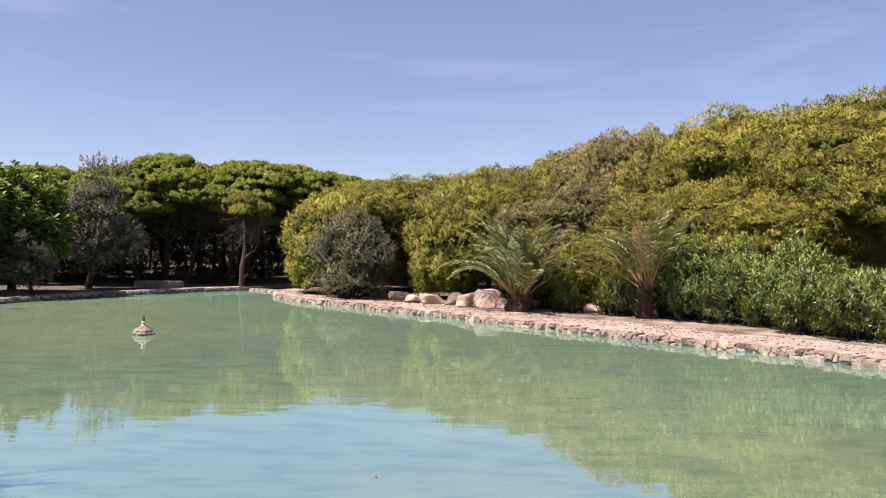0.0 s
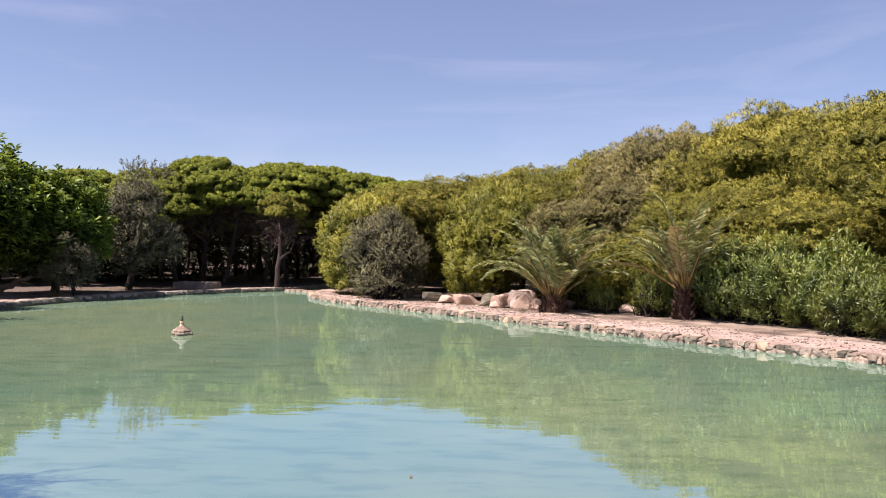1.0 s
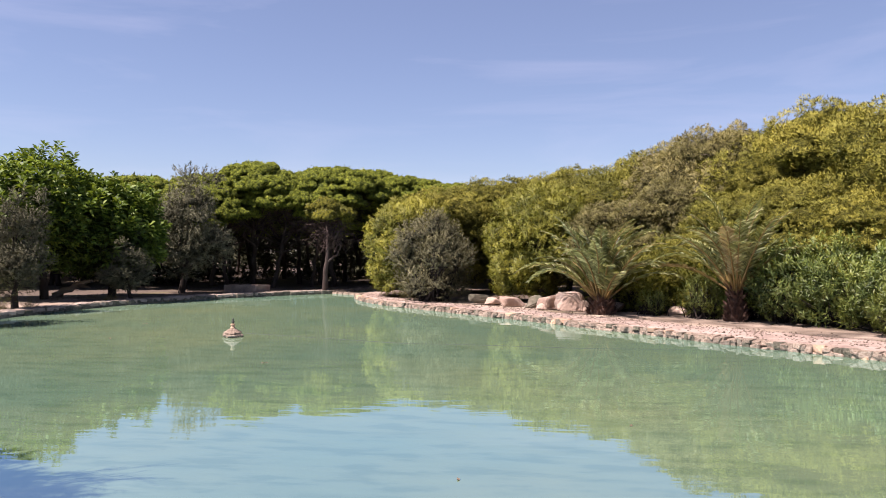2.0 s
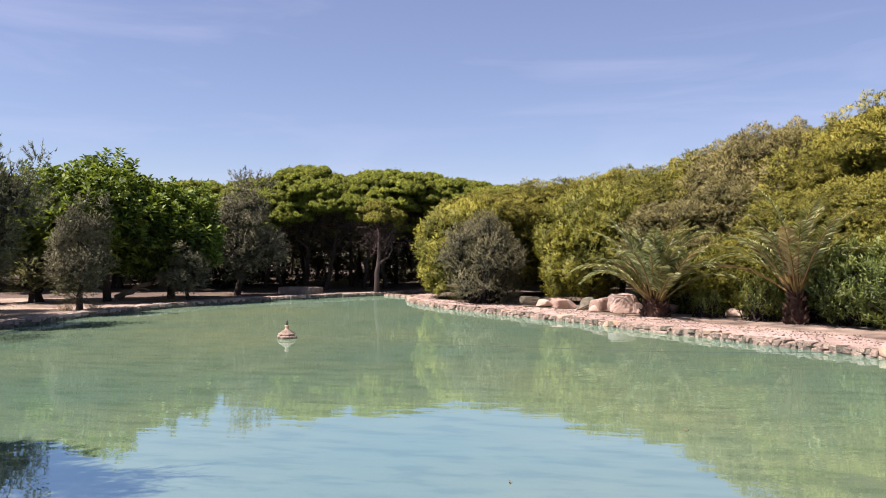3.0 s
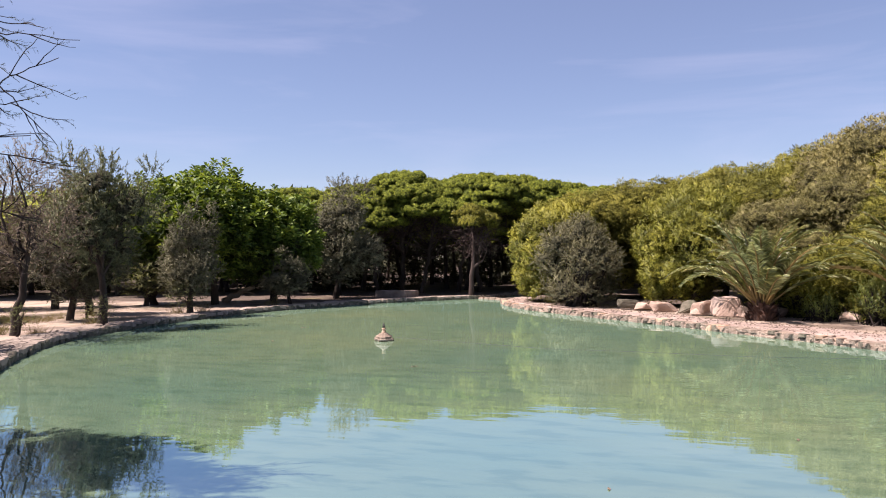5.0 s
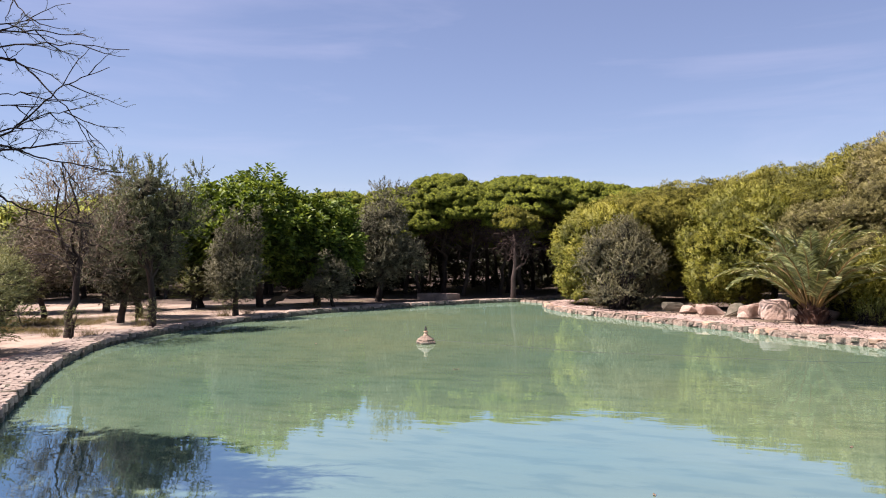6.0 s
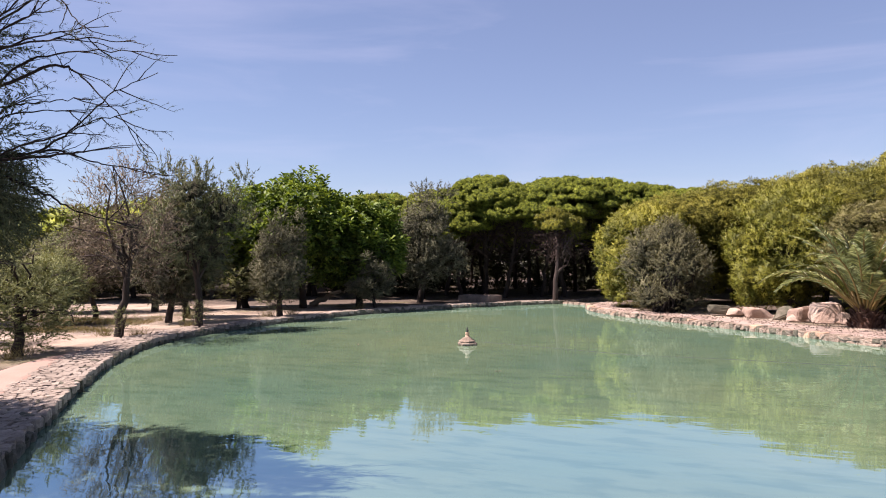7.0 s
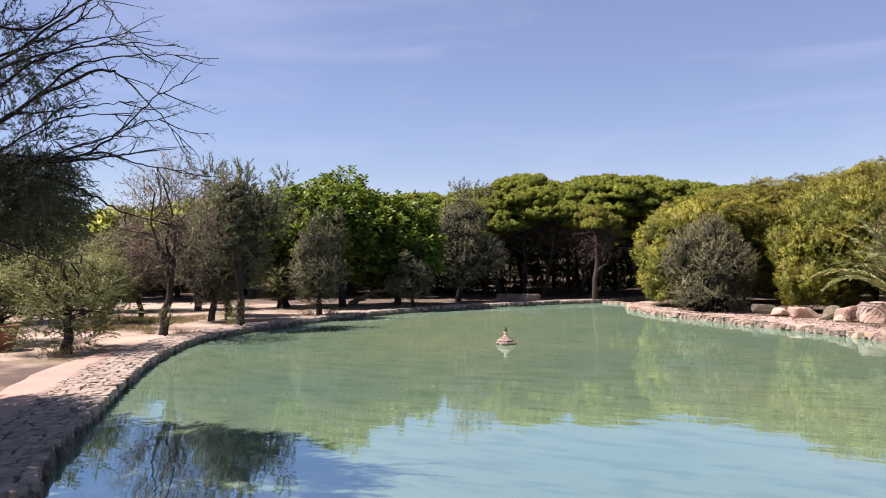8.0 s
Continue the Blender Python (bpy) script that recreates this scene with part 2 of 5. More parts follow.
def ground_material():
    """Pinkish sand, brown needle litter and thin dry turf in patches; the litter's dark also stands for tree shade."""
    m, n, l = nodes_of("sandy_ground")
    b = n["Principled BSDF"]
    c = n.new("ShaderNodeTexCoord")
    vec = c.outputs["Object"]
    sand = ramp_of(n, l, noise_of(n, l, vec, 0.5, 8.0, 0.65), [(0.3, (0.292, 0.212, 0.153)), (0.5, (0.387, 0.299, 0.226)), (0.7, (0.453, 0.365, 0.292))])
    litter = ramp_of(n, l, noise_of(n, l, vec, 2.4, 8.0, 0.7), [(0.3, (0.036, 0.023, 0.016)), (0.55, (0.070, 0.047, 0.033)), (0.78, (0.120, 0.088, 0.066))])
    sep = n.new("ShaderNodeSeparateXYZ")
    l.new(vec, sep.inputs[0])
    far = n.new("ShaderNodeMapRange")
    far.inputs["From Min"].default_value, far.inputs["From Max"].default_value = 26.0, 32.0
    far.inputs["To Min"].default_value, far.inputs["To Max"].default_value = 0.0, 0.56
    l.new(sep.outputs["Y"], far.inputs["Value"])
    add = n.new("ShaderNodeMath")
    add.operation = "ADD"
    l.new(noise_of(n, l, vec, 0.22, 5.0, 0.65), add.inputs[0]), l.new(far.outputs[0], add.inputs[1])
    # litter spread wider and under the far pines, painting in tree shade too
    litter_shade_mask = ramp_of(n, l, add.outputs[0], [(0.46, (0, 0, 0)), (0.6, (0.9, 0.9, 0.9))])
    col = mixed(n, l, litter_shade_mask, sand, litter)
    turf = ramp_of(n, l, noise_of(n, l, vec, 9.0, 6.0, 0.7), [(0.3, (0.095, 0.084, 0.029)), (0.7, (0.219, 0.182, 0.080))])
    tm = ramp_of(n, l, noise_of(n, l, vec, 0.35, 4.0, 0.6), [(0.58, (0, 0, 0)), (0.68, (0.7, 0.7, 0.7))])
    col = mixed(n, l, tm, col, turf)
    fine = noise_of(n, l, vec, 24.0, 6.0, 0.75)
    col = mixed(n, l, 0.6, col, ramp_of(n, l, fine, [(0.3, (0.55, 0.53, 0.5)), (0.7, (1, 1, 1))]), "MULTIPLY")
    l.new(col, b.inputs["Base Color"])
    b.inputs["Roughness"].default_value = 0.95
    bp = n.new("ShaderNodeBump")
    bp.inputs["Strength"].default_value, bp.inputs["Distance"].default_value = 0.8, 0.04
    l.new(fine, bp.inputs["Height"]), l.new(bp.outputs["Normal"], b.inputs["Normal"])
    return m


def water_material():
    """Still, milky green pond water: the silt in it scatters the sun, the surface mirrors, small ripples break the mirror."""
    m, n, l = nodes_of("pond_water")
    b = n["Principled BSDF"]
    c = n.new("ShaderNodeTexCoord")
    vec = c.outputs["Object"]
    big = noise_of(n, l, vec, 0.16, 4.0, 0.55)
    col = ramp_of(n, l, big, [(0.3, (0.100, 0.180, 0.128)), (0.52, (0.142, 0.205, 0.127)), (0.72, (0.184, 0.230, 0.126))])
    # dark ripple reflections painted as streaks into the water colour
    mp = n.new("ShaderNodeMapping")
    mp.inputs["Scale"].default_value = (0.7, 2.0, 1.0)
    l.new(vec, mp.inputs["Vector"])
    col = mixed(n, l, 0.5, col, ramp_of(n, l, noise_of(n, l, mp.outputs["Vector"], 1.9, 6.0, 0.6), [(0.4, (0.56, 0.67, 0.63)), (0.49, (0.95, 0.97, 0.95)), (0.66, (1.1, 1.08, 1.0))]), "MULTIPLY")
    l.new(col, b.inputs["Base Color"])
    b.inputs["Roughness"].default_value, b.inputs["Specular IOR Level"].default_value = 0.6, 0.0
    gl, mx, fr, mr = n.new("ShaderNodeBsdfGlossy"), n.new("ShaderNodeMixShader"), n.new("ShaderNodeFresnel"), n.new("ShaderNodeMapRange")
    gl.inputs["Roughness"].default_value, fr.inputs["IOR"].default_value = 0.018, 1.33
    gl.inputs["Color"].default_value = (0.66, 0.90, 1.0, 1.0)
    mr.inputs["From Min"].default_value, mr.inputs["From Max"].default_value = 0.05, 0.45
    mr.inputs["To Min"].default_value, mr.inputs["To Max"].default_value = 0.52, 0.62
    l.new(fr.outputs[0], mr.inputs["Value"]), l.new(mr.outputs[0], mx.inputs["Fac"])
    l.new(b.outputs[0], mx.inputs[1]), l.new(gl.outputs[0], mx.inputs[2])
    l.new(mx.outputs[0], n["Material Output"].inputs["Surface"])
    rp = n.new("ShaderNodeMapping")
    rp.inputs["Scale"].default_value = (0.75, 2.2, 1.0)
    l.new(vec, rp.inputs["Vector"])
    r1, r2 = noise_of(n, l, rp.outputs["Vector"], 1.1, 2.0, 0.5), noise_of(n, l, rp.outputs["Vector"], 5.0, 2.0, 0.5)
    b1, b2 = n.new("ShaderNodeBump"), n.new("ShaderNodeBump")
    b1.inputs["Strength"].default_value, b1.inputs["Distance"].default_value = 1.0, 0.0026
    b2.inputs["Strength"].default_value, b2.inputs["Distance"].default_value = 1.0, 0.0004
    l.new(r1, b1.inputs["Height"]), l.new(r2, b2.inputs["Height"])
    l.new(b1.outputs["Normal"], b2.inputs["Normal"]), l.new(b2.outputs["Normal"], gl.inputs["Normal"]), l.new(b2.outputs["Normal"], fr.inputs["Normal"])
    return m


GROUND, WATER = ground_material(), water_material()


# ---- mesh tools ----
def soup(name, verts, faces, normals=None):
    """A mesh from arrays: verts (n, 3), faces (m, k), and the soft normals of a leaf mass."""
    me = bpy.data.meshes.new(name)
    verts, faces = np.asarray(verts, np.float32), np.asarray(faces, np.int32)
    me.vertices.add(len(verts))
    me.vertices.foreach_set("co", verts.ravel())
    me.loops.add(faces.size)
    me.loops.foreach_set("vertex_index", faces.ravel())
    me.polygons.add(len(faces))
    me.polygons.foreach_set("loop_start", np.arange(0, faces.size, faces.shape[1], dtype=np.int32))
    me.update(calc_edges=True)
    if normals is not None:
        me.shade_smooth()
        me.normals_split_custom_set_from_vertices(np.asarray(normals, np.float32))
    return me


def mesh_part(name, me, mat, parent=None, label="", kind=""):
    me.materials.clear()
    me.materials.append(mat)
    ob = new(name, me)
    if parent is not None:
        ob.parent = parent
    return tagged(ob, label, kind=kind)


def part(name, bm, mat, parent=None, label="", smooth=False):
    me = bpy.data.meshes.new(name)
    bm.to_mesh(me)
    bm.free()
    if smooth:
        me.shade_smooth()
    return mesh_part(name, me, mat, parent, label)


def unit(v):
    return v / np.maximum(np.linalg.norm(v, axis=-1, keepdims=True), 1e-9)


def blades(rng, base, way, length, width):
    """One thin three-cornered blade at each base."""
    side = unit(np.cross(way, rng.normal(size=way.shape))) * (width / 2)[:, None]
    v = np.stack([base - side, base + side, base + way * length[:, None]], 1).reshape(-1, 3)
    return v, np.arange(len(v)).reshape(-1, 3)


def leaves(rng, base, way, length, width, droop=0.0):
    """One lance-shaped leaf of two faces, bent along its middle, at each base."""
    side = unit(np.cross(way, rng.normal(size=way.shape) * 0.5 + np.array([0, 0, 1.0])))
    up = np.cross(side, way)
    L, W = length[:, None], width[:, None]
    mid = base + way * L * 0.5
    tip = base + way * L - np.array([0, 0, 1.0]) * L * droop
    v = np.stack([base, mid + side * W / 2 + up * W * 0.15, tip, mid - side * W / 2 + up * W * 0.15], 1).reshape(-1, 3)
    k = np.arange(len(base))[:, None] * 4
    f = np.concatenate([k + np.array([0, 1, 2]), k + np.array([0, 2, 3])], 0)
    return v, f


def tube(path, radii, sides=7):
    """Vertices and triangles of a tapered tube along a path."""
    path, radii = np.asarray(path, float), np.asarray(radii, float)
    t = unit(np.gradient(path, axis=0))
    a = unit(np.cross(t, np.array([0.31, 0.17, 0.93]) if abs(t[0][2]) < 0.9 else np.array([1.0, 0.1, 0.0])))
    b = np.cross(t, a)
    th = np.arange(sides) * 2 * math.pi / sides
    ring = path[:, None] + radii[:, None, None] * (np.cos(th)[None, :, None] * a[:, None] + np.sin(th)[None, :, None] * b[:, None])
    v = ring.reshape(-1, 3)
    i, j = np.meshgrid(np.arange(len(path) - 1), np.arange(sides), indexing="ij")
    p, q = (i * sides + j).ravel(), (i * sides + (j + 1) % sides).ravel()
    f = np.concatenate([np.stack([p, q, q + sides], 1), np.stack([p, q + sides, p + sides], 1)])
    return v, f


def join(pieces):
    vs, fs, n = [], [], 0
    for v, f in pieces:
        vs.append(v), fs.append(f + n)
        n += len(v)
    return np.concatenate(vs), np.concatenate(fs)


def bent(rng, a, b, n=7, sag=0.0, wobble=0.06):
    """A crooked path from a to b; sag lifts (+) or lowers (-) its middle."""
    a, b = np.asarray(a, float), np.asarray(b, float)
    s = np.linspace(0, 1, n)[:, None]
    size = np.linalg.norm(b - a)
    p = a + (b - a) * s + np.array([0, 0, 1.0]) * (4 * s * (1 - s)) * sag * size
    w = rng.normal(size=(n, 3)) * wobble * size
    w[0] = w[-1] = 0
    return p + w * np.array([1, 1, 0.6])


def dirs(rng, n, low=-0.3):
    """n random directions whose z is not below low."""
    z = rng.uniform(low, 1, n)
    a = rng.uniform(0, 2 * math.pi, n)
    r = np.sqrt(1 - z * z)
    return np.stack([r * np.cos(a), r * np.sin(a), z], 1)


def empty(name, label, category, group="", at=(0, 0, 0), turn=0.0, scale=(1, 1, 1)):
    ob = new(name)
    ob.empty_display_size = 0.3
    ob.matrix_basis = Matrix.LocRotScale(at, Euler((0, 0, radians(turn))), scale)
    return tagged(ob, label, category, group)


# ---- pond, ground and banks ----
GROUND_Z, WATER_Z = 0.2, 0.05
SHORE = [
    (9.3, 7.4), (8.6, 9.6), (7.9, 10.8), (7.05, 12.2), (6.25, 13.4), (5.5, 14.2), (4.7, 15.0), (3.8, 16.0), (2.8, 17.25), (1.6, 18.6),
    (0.27, 20.3), (-1.4, 22.1), (-3.3, 24.2), (-4.7, 25.8), (-5.9, 27.7), (-6.55, 29.3), (-6.85, 30.8), (-6.6, 32.2),
    (-5.7, 33.6), (-4.6, 35.2), (-4.2, 37.4), (-5.2, 39.2), (-6.7, 38.6), (-7.6, 36.2), (-8.4, 33.3), (-9.3, 32.2), (-10.9, 30.2),
    (-12.25, 28.0), (-13.2, 25.8), (-13.8, 23.0), (-14.05, 20.0), (-13.97, 17.6), (-13.6, 15.35), (-13.0, 13.4), (-11.75, 11.2),
    (-10.0, 8.9), (-8.2, 6.82), (-6.88, 5.3), (-5.62, 3.98), (-4.15, 2.66), (-2.2, 1.7), (0.0, 1.25), (3.0, 1.5), (6.0, 2.7), (8.5, 5.0),
]


def smooth_loop(points, step):
    """A closed Catmull-Rom curve through the points, with even steps."""
    p = np.array(points, float)
    out = []
    for i in range(len(p)):
        a, b, c, d = p[i - 1], p[i], p[(i + 1) % len(p)], p[(i + 2) % len(p)]
        for s in np.linspace(0, 1, 24, endpoint=False):
            out.append(0.5 * (2 * b + (c - a) * s + (2 * a - 5 * b + 4 * c - d) * s ** 2 + (3 * b - a - 3 * c + d) * s ** 3))
    out = np.array(out + [out[0]])
    run = np.concatenate([[0], np.cumsum(np.linalg.norm(np.diff(out, axis=0), axis=1))])
    k = int(run[-1] / step)
    s = np.arange(k) * run[-1] / k
    return np.stack([np.interp(s, run, out[:, j]) for j in (0, 1)], 1)


LOOP = smooth_loop(SHORE, 0.2)
TANGENT = unit(np.roll(LOOP, -1, 0) - np.roll(LOOP, 1, 0))
OUTWARD = np.stack([TANGENT[:, 1], -TANGENT[:, 0]], 1)


def near(x, y):
    """Index of the shore's point that lies nearest to (x, y)."""
    return int(np.argmin((LOOP[:, 0] - x) ** 2 + (LOOP[:, 1] - y) ** 2))


def shore_distance(x, y):
    """Distance to the shore; negative over the water."""
    px, py = x.ravel(), y.ravel()
    q = LOOP[::2]
    best = np.full(px.shape, 1e9)
    inside = np.zeros(px.shape, bool)
    for i in range(len(q)):
        a, b = q[i], q[(i + 1) % len(q)]
        best = np.minimum(best, (px - a[0]) ** 2 + (py - a[1]) ** 2)
        if a[1] != b[1]:
            inside ^= ((a[1] > py) != (b[1] > py)) & (px < (b[0] - a[0]) * (py - a[1]) / (b[1] - a[1]) + a[0])
    return (np.sqrt(best) * np.where(inside, -1, 1)).reshape(x.shape)


def ground_sheet():
    def axis(lo, hi, step, far, n):
        inner = np.arange(lo, hi + step, step)
        out = np.geomspace(step, far, n)
        return np.concatenate([lo - out[::-1], inner, hi + out])
    xs, ys = axis(-24, 14, 0.33, 1800, 34), axis(-4, 42, 0.33, 1800, 34)
    x, y = np.meshgrid(xs, ys, indexing="ij")
    d = shore_distance(x, y)
    z = np.array([[noise.noise(Vector((a * 0.35, b * 0.35, 0))) + 0.5 * noise.noise(Vector((a * 1.3, b * 1.3, 5))) for b in ys] for a in xs])
    roll = np.clip((d - 0.8) / 2.5, 0, 1) * 0.05
    z = GROUND_Z - 0.015 + z * roll
    z = np.where(d < 0.38, -0.9, z)
    n, k = x.shape
    i, j = np.meshgrid(np.arange(n - 1), np.arange(k - 1), indexing="ij")
    f = np.stack([i * k + j, (i + 1) * k + j, (i + 1) * k + j + 1, i * k + j + 1], -1).reshape(-1, 4)
    me = soup("ground", np.stack([x, y, z], -1).reshape(-1, 3), f)
    me.shade_smooth()
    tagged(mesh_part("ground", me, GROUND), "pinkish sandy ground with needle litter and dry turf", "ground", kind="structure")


ground_sheet()


def water_sheet():
    bm = bmesh.new()
    bm.faces.new([bm.verts.new((*(p + o * 0.1), WATER_Z)) for p, o in zip(LOOP[::2], OUTWARD[::2])])
    bmesh.ops.triangulate(bm, faces=bm.faces[:])
    tagged(part("water", bm, WATER), "still milky green pond water mirroring sky and trees", "water", kind="structure")


water_sheet()


def run_of(i, j):
    """Shore indices from i on to j, counter-clockwise."""
    return [k % len(LOOP) for k in range(i, j + 1 if j >= i else j + len(LOOP) + 1)]


def ribbon(idx, profile):
    """Vertices and quads of a profile of (outward, height) swept along part of the shore."""
    idx = np.array(idx)
    pr = np.array(profile)
    v = np.concatenate([LOOP[idx][:, None] + OUTWARD[idx][:, None] * pr[None, :, :1], np.broadcast_to(pr[None, :, 1:], (len(idx), len(pr), 1))], 2)
    m = len(pr)
    i, j = np.meshgrid(np.arange(len(idx) - 1), np.arange(m - 1), indexing="ij")
    f = np.stack([i * m + j, i * m + j + 1, (i + 1) * m + j + 1, (i + 1) * m + j], -1).reshape(-1, 4)
    return v.reshape(-1, 3), f


I_EAST, I_TIP, I_INLET, I_WEST, I_BEND, I_HERE = near(9.3, 7.4), near(-6.85, 30.8), near(-8.4, 33.3), near(-13.6, 17.5), near(-5.0, 3.6), near(0, 1.25)
WALL_PROFILE = [(0.08, -0.7), (0.08, 0.145), (0.12, 0.155), (0.5, 0.16), (0.56, 0.12), (0.56, -0.3)]


def bank(name, i, j, label, mat=None):
    v, f = ribbon(run_of(i, j), WALL_PROFILE)
    return tagged(mesh_part(name, soup(name, v, f), mat or MORTAR), label, "pond wall", kind="structure")


wall_east = bank("wall_east", I_EAST, I_TIP, "low pond wall of pink limestone blocks")
wall_inlet = bank("wall_inlet", I_TIP, I_INLET, "low stone wall round the narrow inlet", STONE)
wall_north = bank("wall_north", I_INLET, I_WEST, "low pond wall of mossy limestone, darkened for shade")
wall_west = bank("wall_west", I_WEST, I_BEND, "low pond wall capped with pale flagstones")
wall_south = bank("wall_south", I_BEND, I_EAST, "low pond wall of pink limestone")


# gravel strip along the east bank, red path along the west bank
def strip(name, idx, inner, outer, mat, label, category, z=0.206, seed=0):
    rng = np.random.default_rng(seed)
    idx = np.array(idx)
    cols = 9
    u = np.linspace(0, 1, cols)
    k = len(idx)
    wob = np.array([noise.noise(Vector((s * 0.11, seed, 3))) for s in range(k)])
    out = outer(np.linspace(0, 1, k)) + wob * 0.25
    o = inner + (out - inner)[:, None] * u
    p = LOOP[idx][:, None] + OUTWARD[idx][:, None] * o[:, :, None]
    h = np.array([[noise.noise(Vector((a[0] * 2.2, a[1] * 2.2, 7))) for a in r] for r in p]) * 0.012
    h += z - np.where(u > 0.95, 0.03, 0.0) - np.where(u < 0.05, 0.06, 0.0)
    v = np.concatenate([p, h[:, :, None]], 2).reshape(-1, 3)
    i, j = np.meshgrid(np.arange(k - 1), np.arange(cols - 1), indexing="ij")
    f = np.stack([i * cols + j, i * cols + j + 1, (i + 1) * cols + j + 1, (i + 1) * cols + j], -1).reshape(-1, 4)
    me = soup(name, v, f)
    me.shade_smooth()
    return tagged(mesh_part(name, me, mat), label, category, kind="structure")


strip("pavement", run_of(I_EAST, near(-6.6, 32.2)), 0.2, lambda s: 2.0 - 0.9 * np.clip(s * 1.6 - 0.4, 0, 1), GRAVEL, "pale pink gravel walk along the pond wall", "gravel walk", seed=3)
PATH_RUN = run_of(near(-11.9, 11.5), I_EAST)
TAPER = 0.15 * len(run_of(near(-11.9, 11.5), I_HERE)) / len(PATH_RUN)
strip("road", PATH_RUN, 0.72, lambda s: 1.55 + np.where(s < TAPER, (s / TAPER - 1) * 0.675, 0), CONCRETE, "smooth red concrete path beside the flagstones", "path", z=0.212, seed=5)


# ---- trees ----
def limbs_of(rng, ob, trunk_path, trunk_r, targets, mat, sides=7, limb_r=0.05, sag=0.08):
    """A trunk, and limbs from its upper part towards the targets, each a mesh of its own."""
    v, f = tube(trunk_path, trunk_r, 9)
    mesh_part("trunk", soup("trunk", v, f), mat, ob).data.shade_smooth()
    for t in targets:
        k = rng.integers(len(trunk_path) // 2, len(trunk_path))
        p = bent(rng, trunk_path[k], t, 7, sag)
        v, f = tube(p, np.linspace(max(limb_r, trunk_r[k] * 0.55), 0.015, 7), 5)
        mesh_part("limb", soup("limb", v, f), mat, ob)


def tufts(rng, centres, ways, per, length, width, spread):
    """A rosette of needles at each centre, each lit as a small rounded brush."""
    base = np.repeat(centres, per, 0)
    base = base + rng.normal(size=base.shape) * length * 0.4
    way = unit(np.repeat(ways, per, 0) + rng.normal(size=base.shape) * spread)
    n = len(base)
    v, f = blades(rng, base, way, rng.uniform(0.7, 1.25, n) * length, np.full(n, width))
    return rounded(v, f, unit(np.repeat(ways, per, 0) + way * 0.4), 3, 0.84)


def brushes(rng, centres, ways, count, per, size, needle, width):
    """Rounded clumps of short shoots, each shoot a small star of needles that points away from the clump."""
    r = np.repeat(rng.uniform(0.6, 1.35, (len(centres), 1)) * size, count, 0)
    w = np.repeat(ways, count, 0)
    d = unit(w * 0.6 + unit(rng.normal(size=w.shape)))
    base = np.repeat(np.repeat(centres, count, 0) + d * r, per, 0)
    base = base + rng.normal(size=base.shape) * 0.025
    n = len(base)
    way = unit(np.repeat(d, per, 0) * 0.75 + np.array([0, 0, 0.2]) + unit(rng.normal(size=base.shape)) * 0.8)
    v, f = blades(rng, base, way, rng.uniform(0.75, 1.25, n) * needle, np.full(n, width))
    return rounded(v, f, unit(np.repeat(d + w * 0.3, per, 0) + way * 0.4), 3, 0.8)


def ball(fine):
    """Vertices and triangles of a unit ball."""
    bm = bmesh.new()
    bmesh.ops.create_icosphere(bm, subdivisions=fine, radius=1.0)
    u, tri = np.array([v.co for v in bm.verts]), np.array([[v.index for v in p.verts] for p in bm.faces])
    bm.free()
    return u, tri


def clumps(rng, centres, ways, count, size, fine=2, low=-0.25):
    """A small dense clump of needles at each place on a crown, and the places and ways of the tufts that stand out from it."""
    u, tri = ball(fine)
    tri = tri[u[tri].mean(1)[:, 2] > low]
    n = len(centres)
    r = rng.uniform(0.65, 1.3, (n, 1)) * size
    v = centres[:, None] + u * (r[:, None] * (1 + rng.normal(size=(n, len(u), 1)) * 0.13))
    f = (tri + np.arange(n)[:, None, None] * len(u)).reshape(-1, 3)
    nn = unit(u + ways[:, None] * 0.45)
    w = np.repeat(ways, count, 0)
    d = unit(w * 0.55 + unit(rng.normal(size=w.shape)))
    return (v.reshape(-1, 3), f, nn.reshape(-1, 3)), np.repeat(centres, count, 0) + d * np.repeat(r, count, 0), unit(d + w * 0.25)


def heaped(*masses):
    """Several masses of vertices, triangles and normals as one."""
    v, f = join([(m[0], m[1]) for m in masses])
    return v, f, np.concatenate([m[2] for m in masses])


def rounded(v, f, out, k=3, share=0.68):
    """Turns each leaf's face outwards, and lets the leaf mass shade as round lobes."""
    t = v.reshape(-1, k, 3)
    g = unit(np.cross(t[:, 1] - t[:, 0], t[:, 2] - t[:, 0]))
    s = np.sign((g * out).sum(1, keepdims=True))
    s[s == 0] = 1
    if k == 3:
        f = np.where(s < 0, f[:, ::-1], f)
    else:
        f = np.where(np.concatenate([s, s]) < 0, f[:, ::-1], f)
    return v, f, np.repeat(unit(out * share + g * s * (1 - share)), k, 0)


def lobed(rng, lobes, dens, low, flat=0.75, inner=0.86):
    """Places and outward ways on the outer shells of overlapping rounded lobes; dens to the square metre."""
    cs, ws, own = [], [], []
    for k, (c, r) in enumerate(lobes):
        n = max(6, int(dens * 2 * math.pi * r * r * (1 - low)))
        d = dirs(rng, n, low)
        cs.append(np.array(c) + d * np.array([r, r, r * flat]) * rng.uniform(0.9, 1.04, (n, 1)))
        ws.append(unit(d + np.array([0, 0, 0.25])))
        own.append(np.full(n, k))
    cs, ws, own = np.concatenate(cs), np.concatenate(ws), np.concatenate(own)
    keep = np.ones(len(cs), bool)
    for k, (c, r) in enumerate(lobes):
        q = (cs - np.array(c)) / np.array([r, r, r * flat])
        keep &= ((q * q).sum(1) > inner * inner) | (own == k)
    return cs[keep], ws[keep]


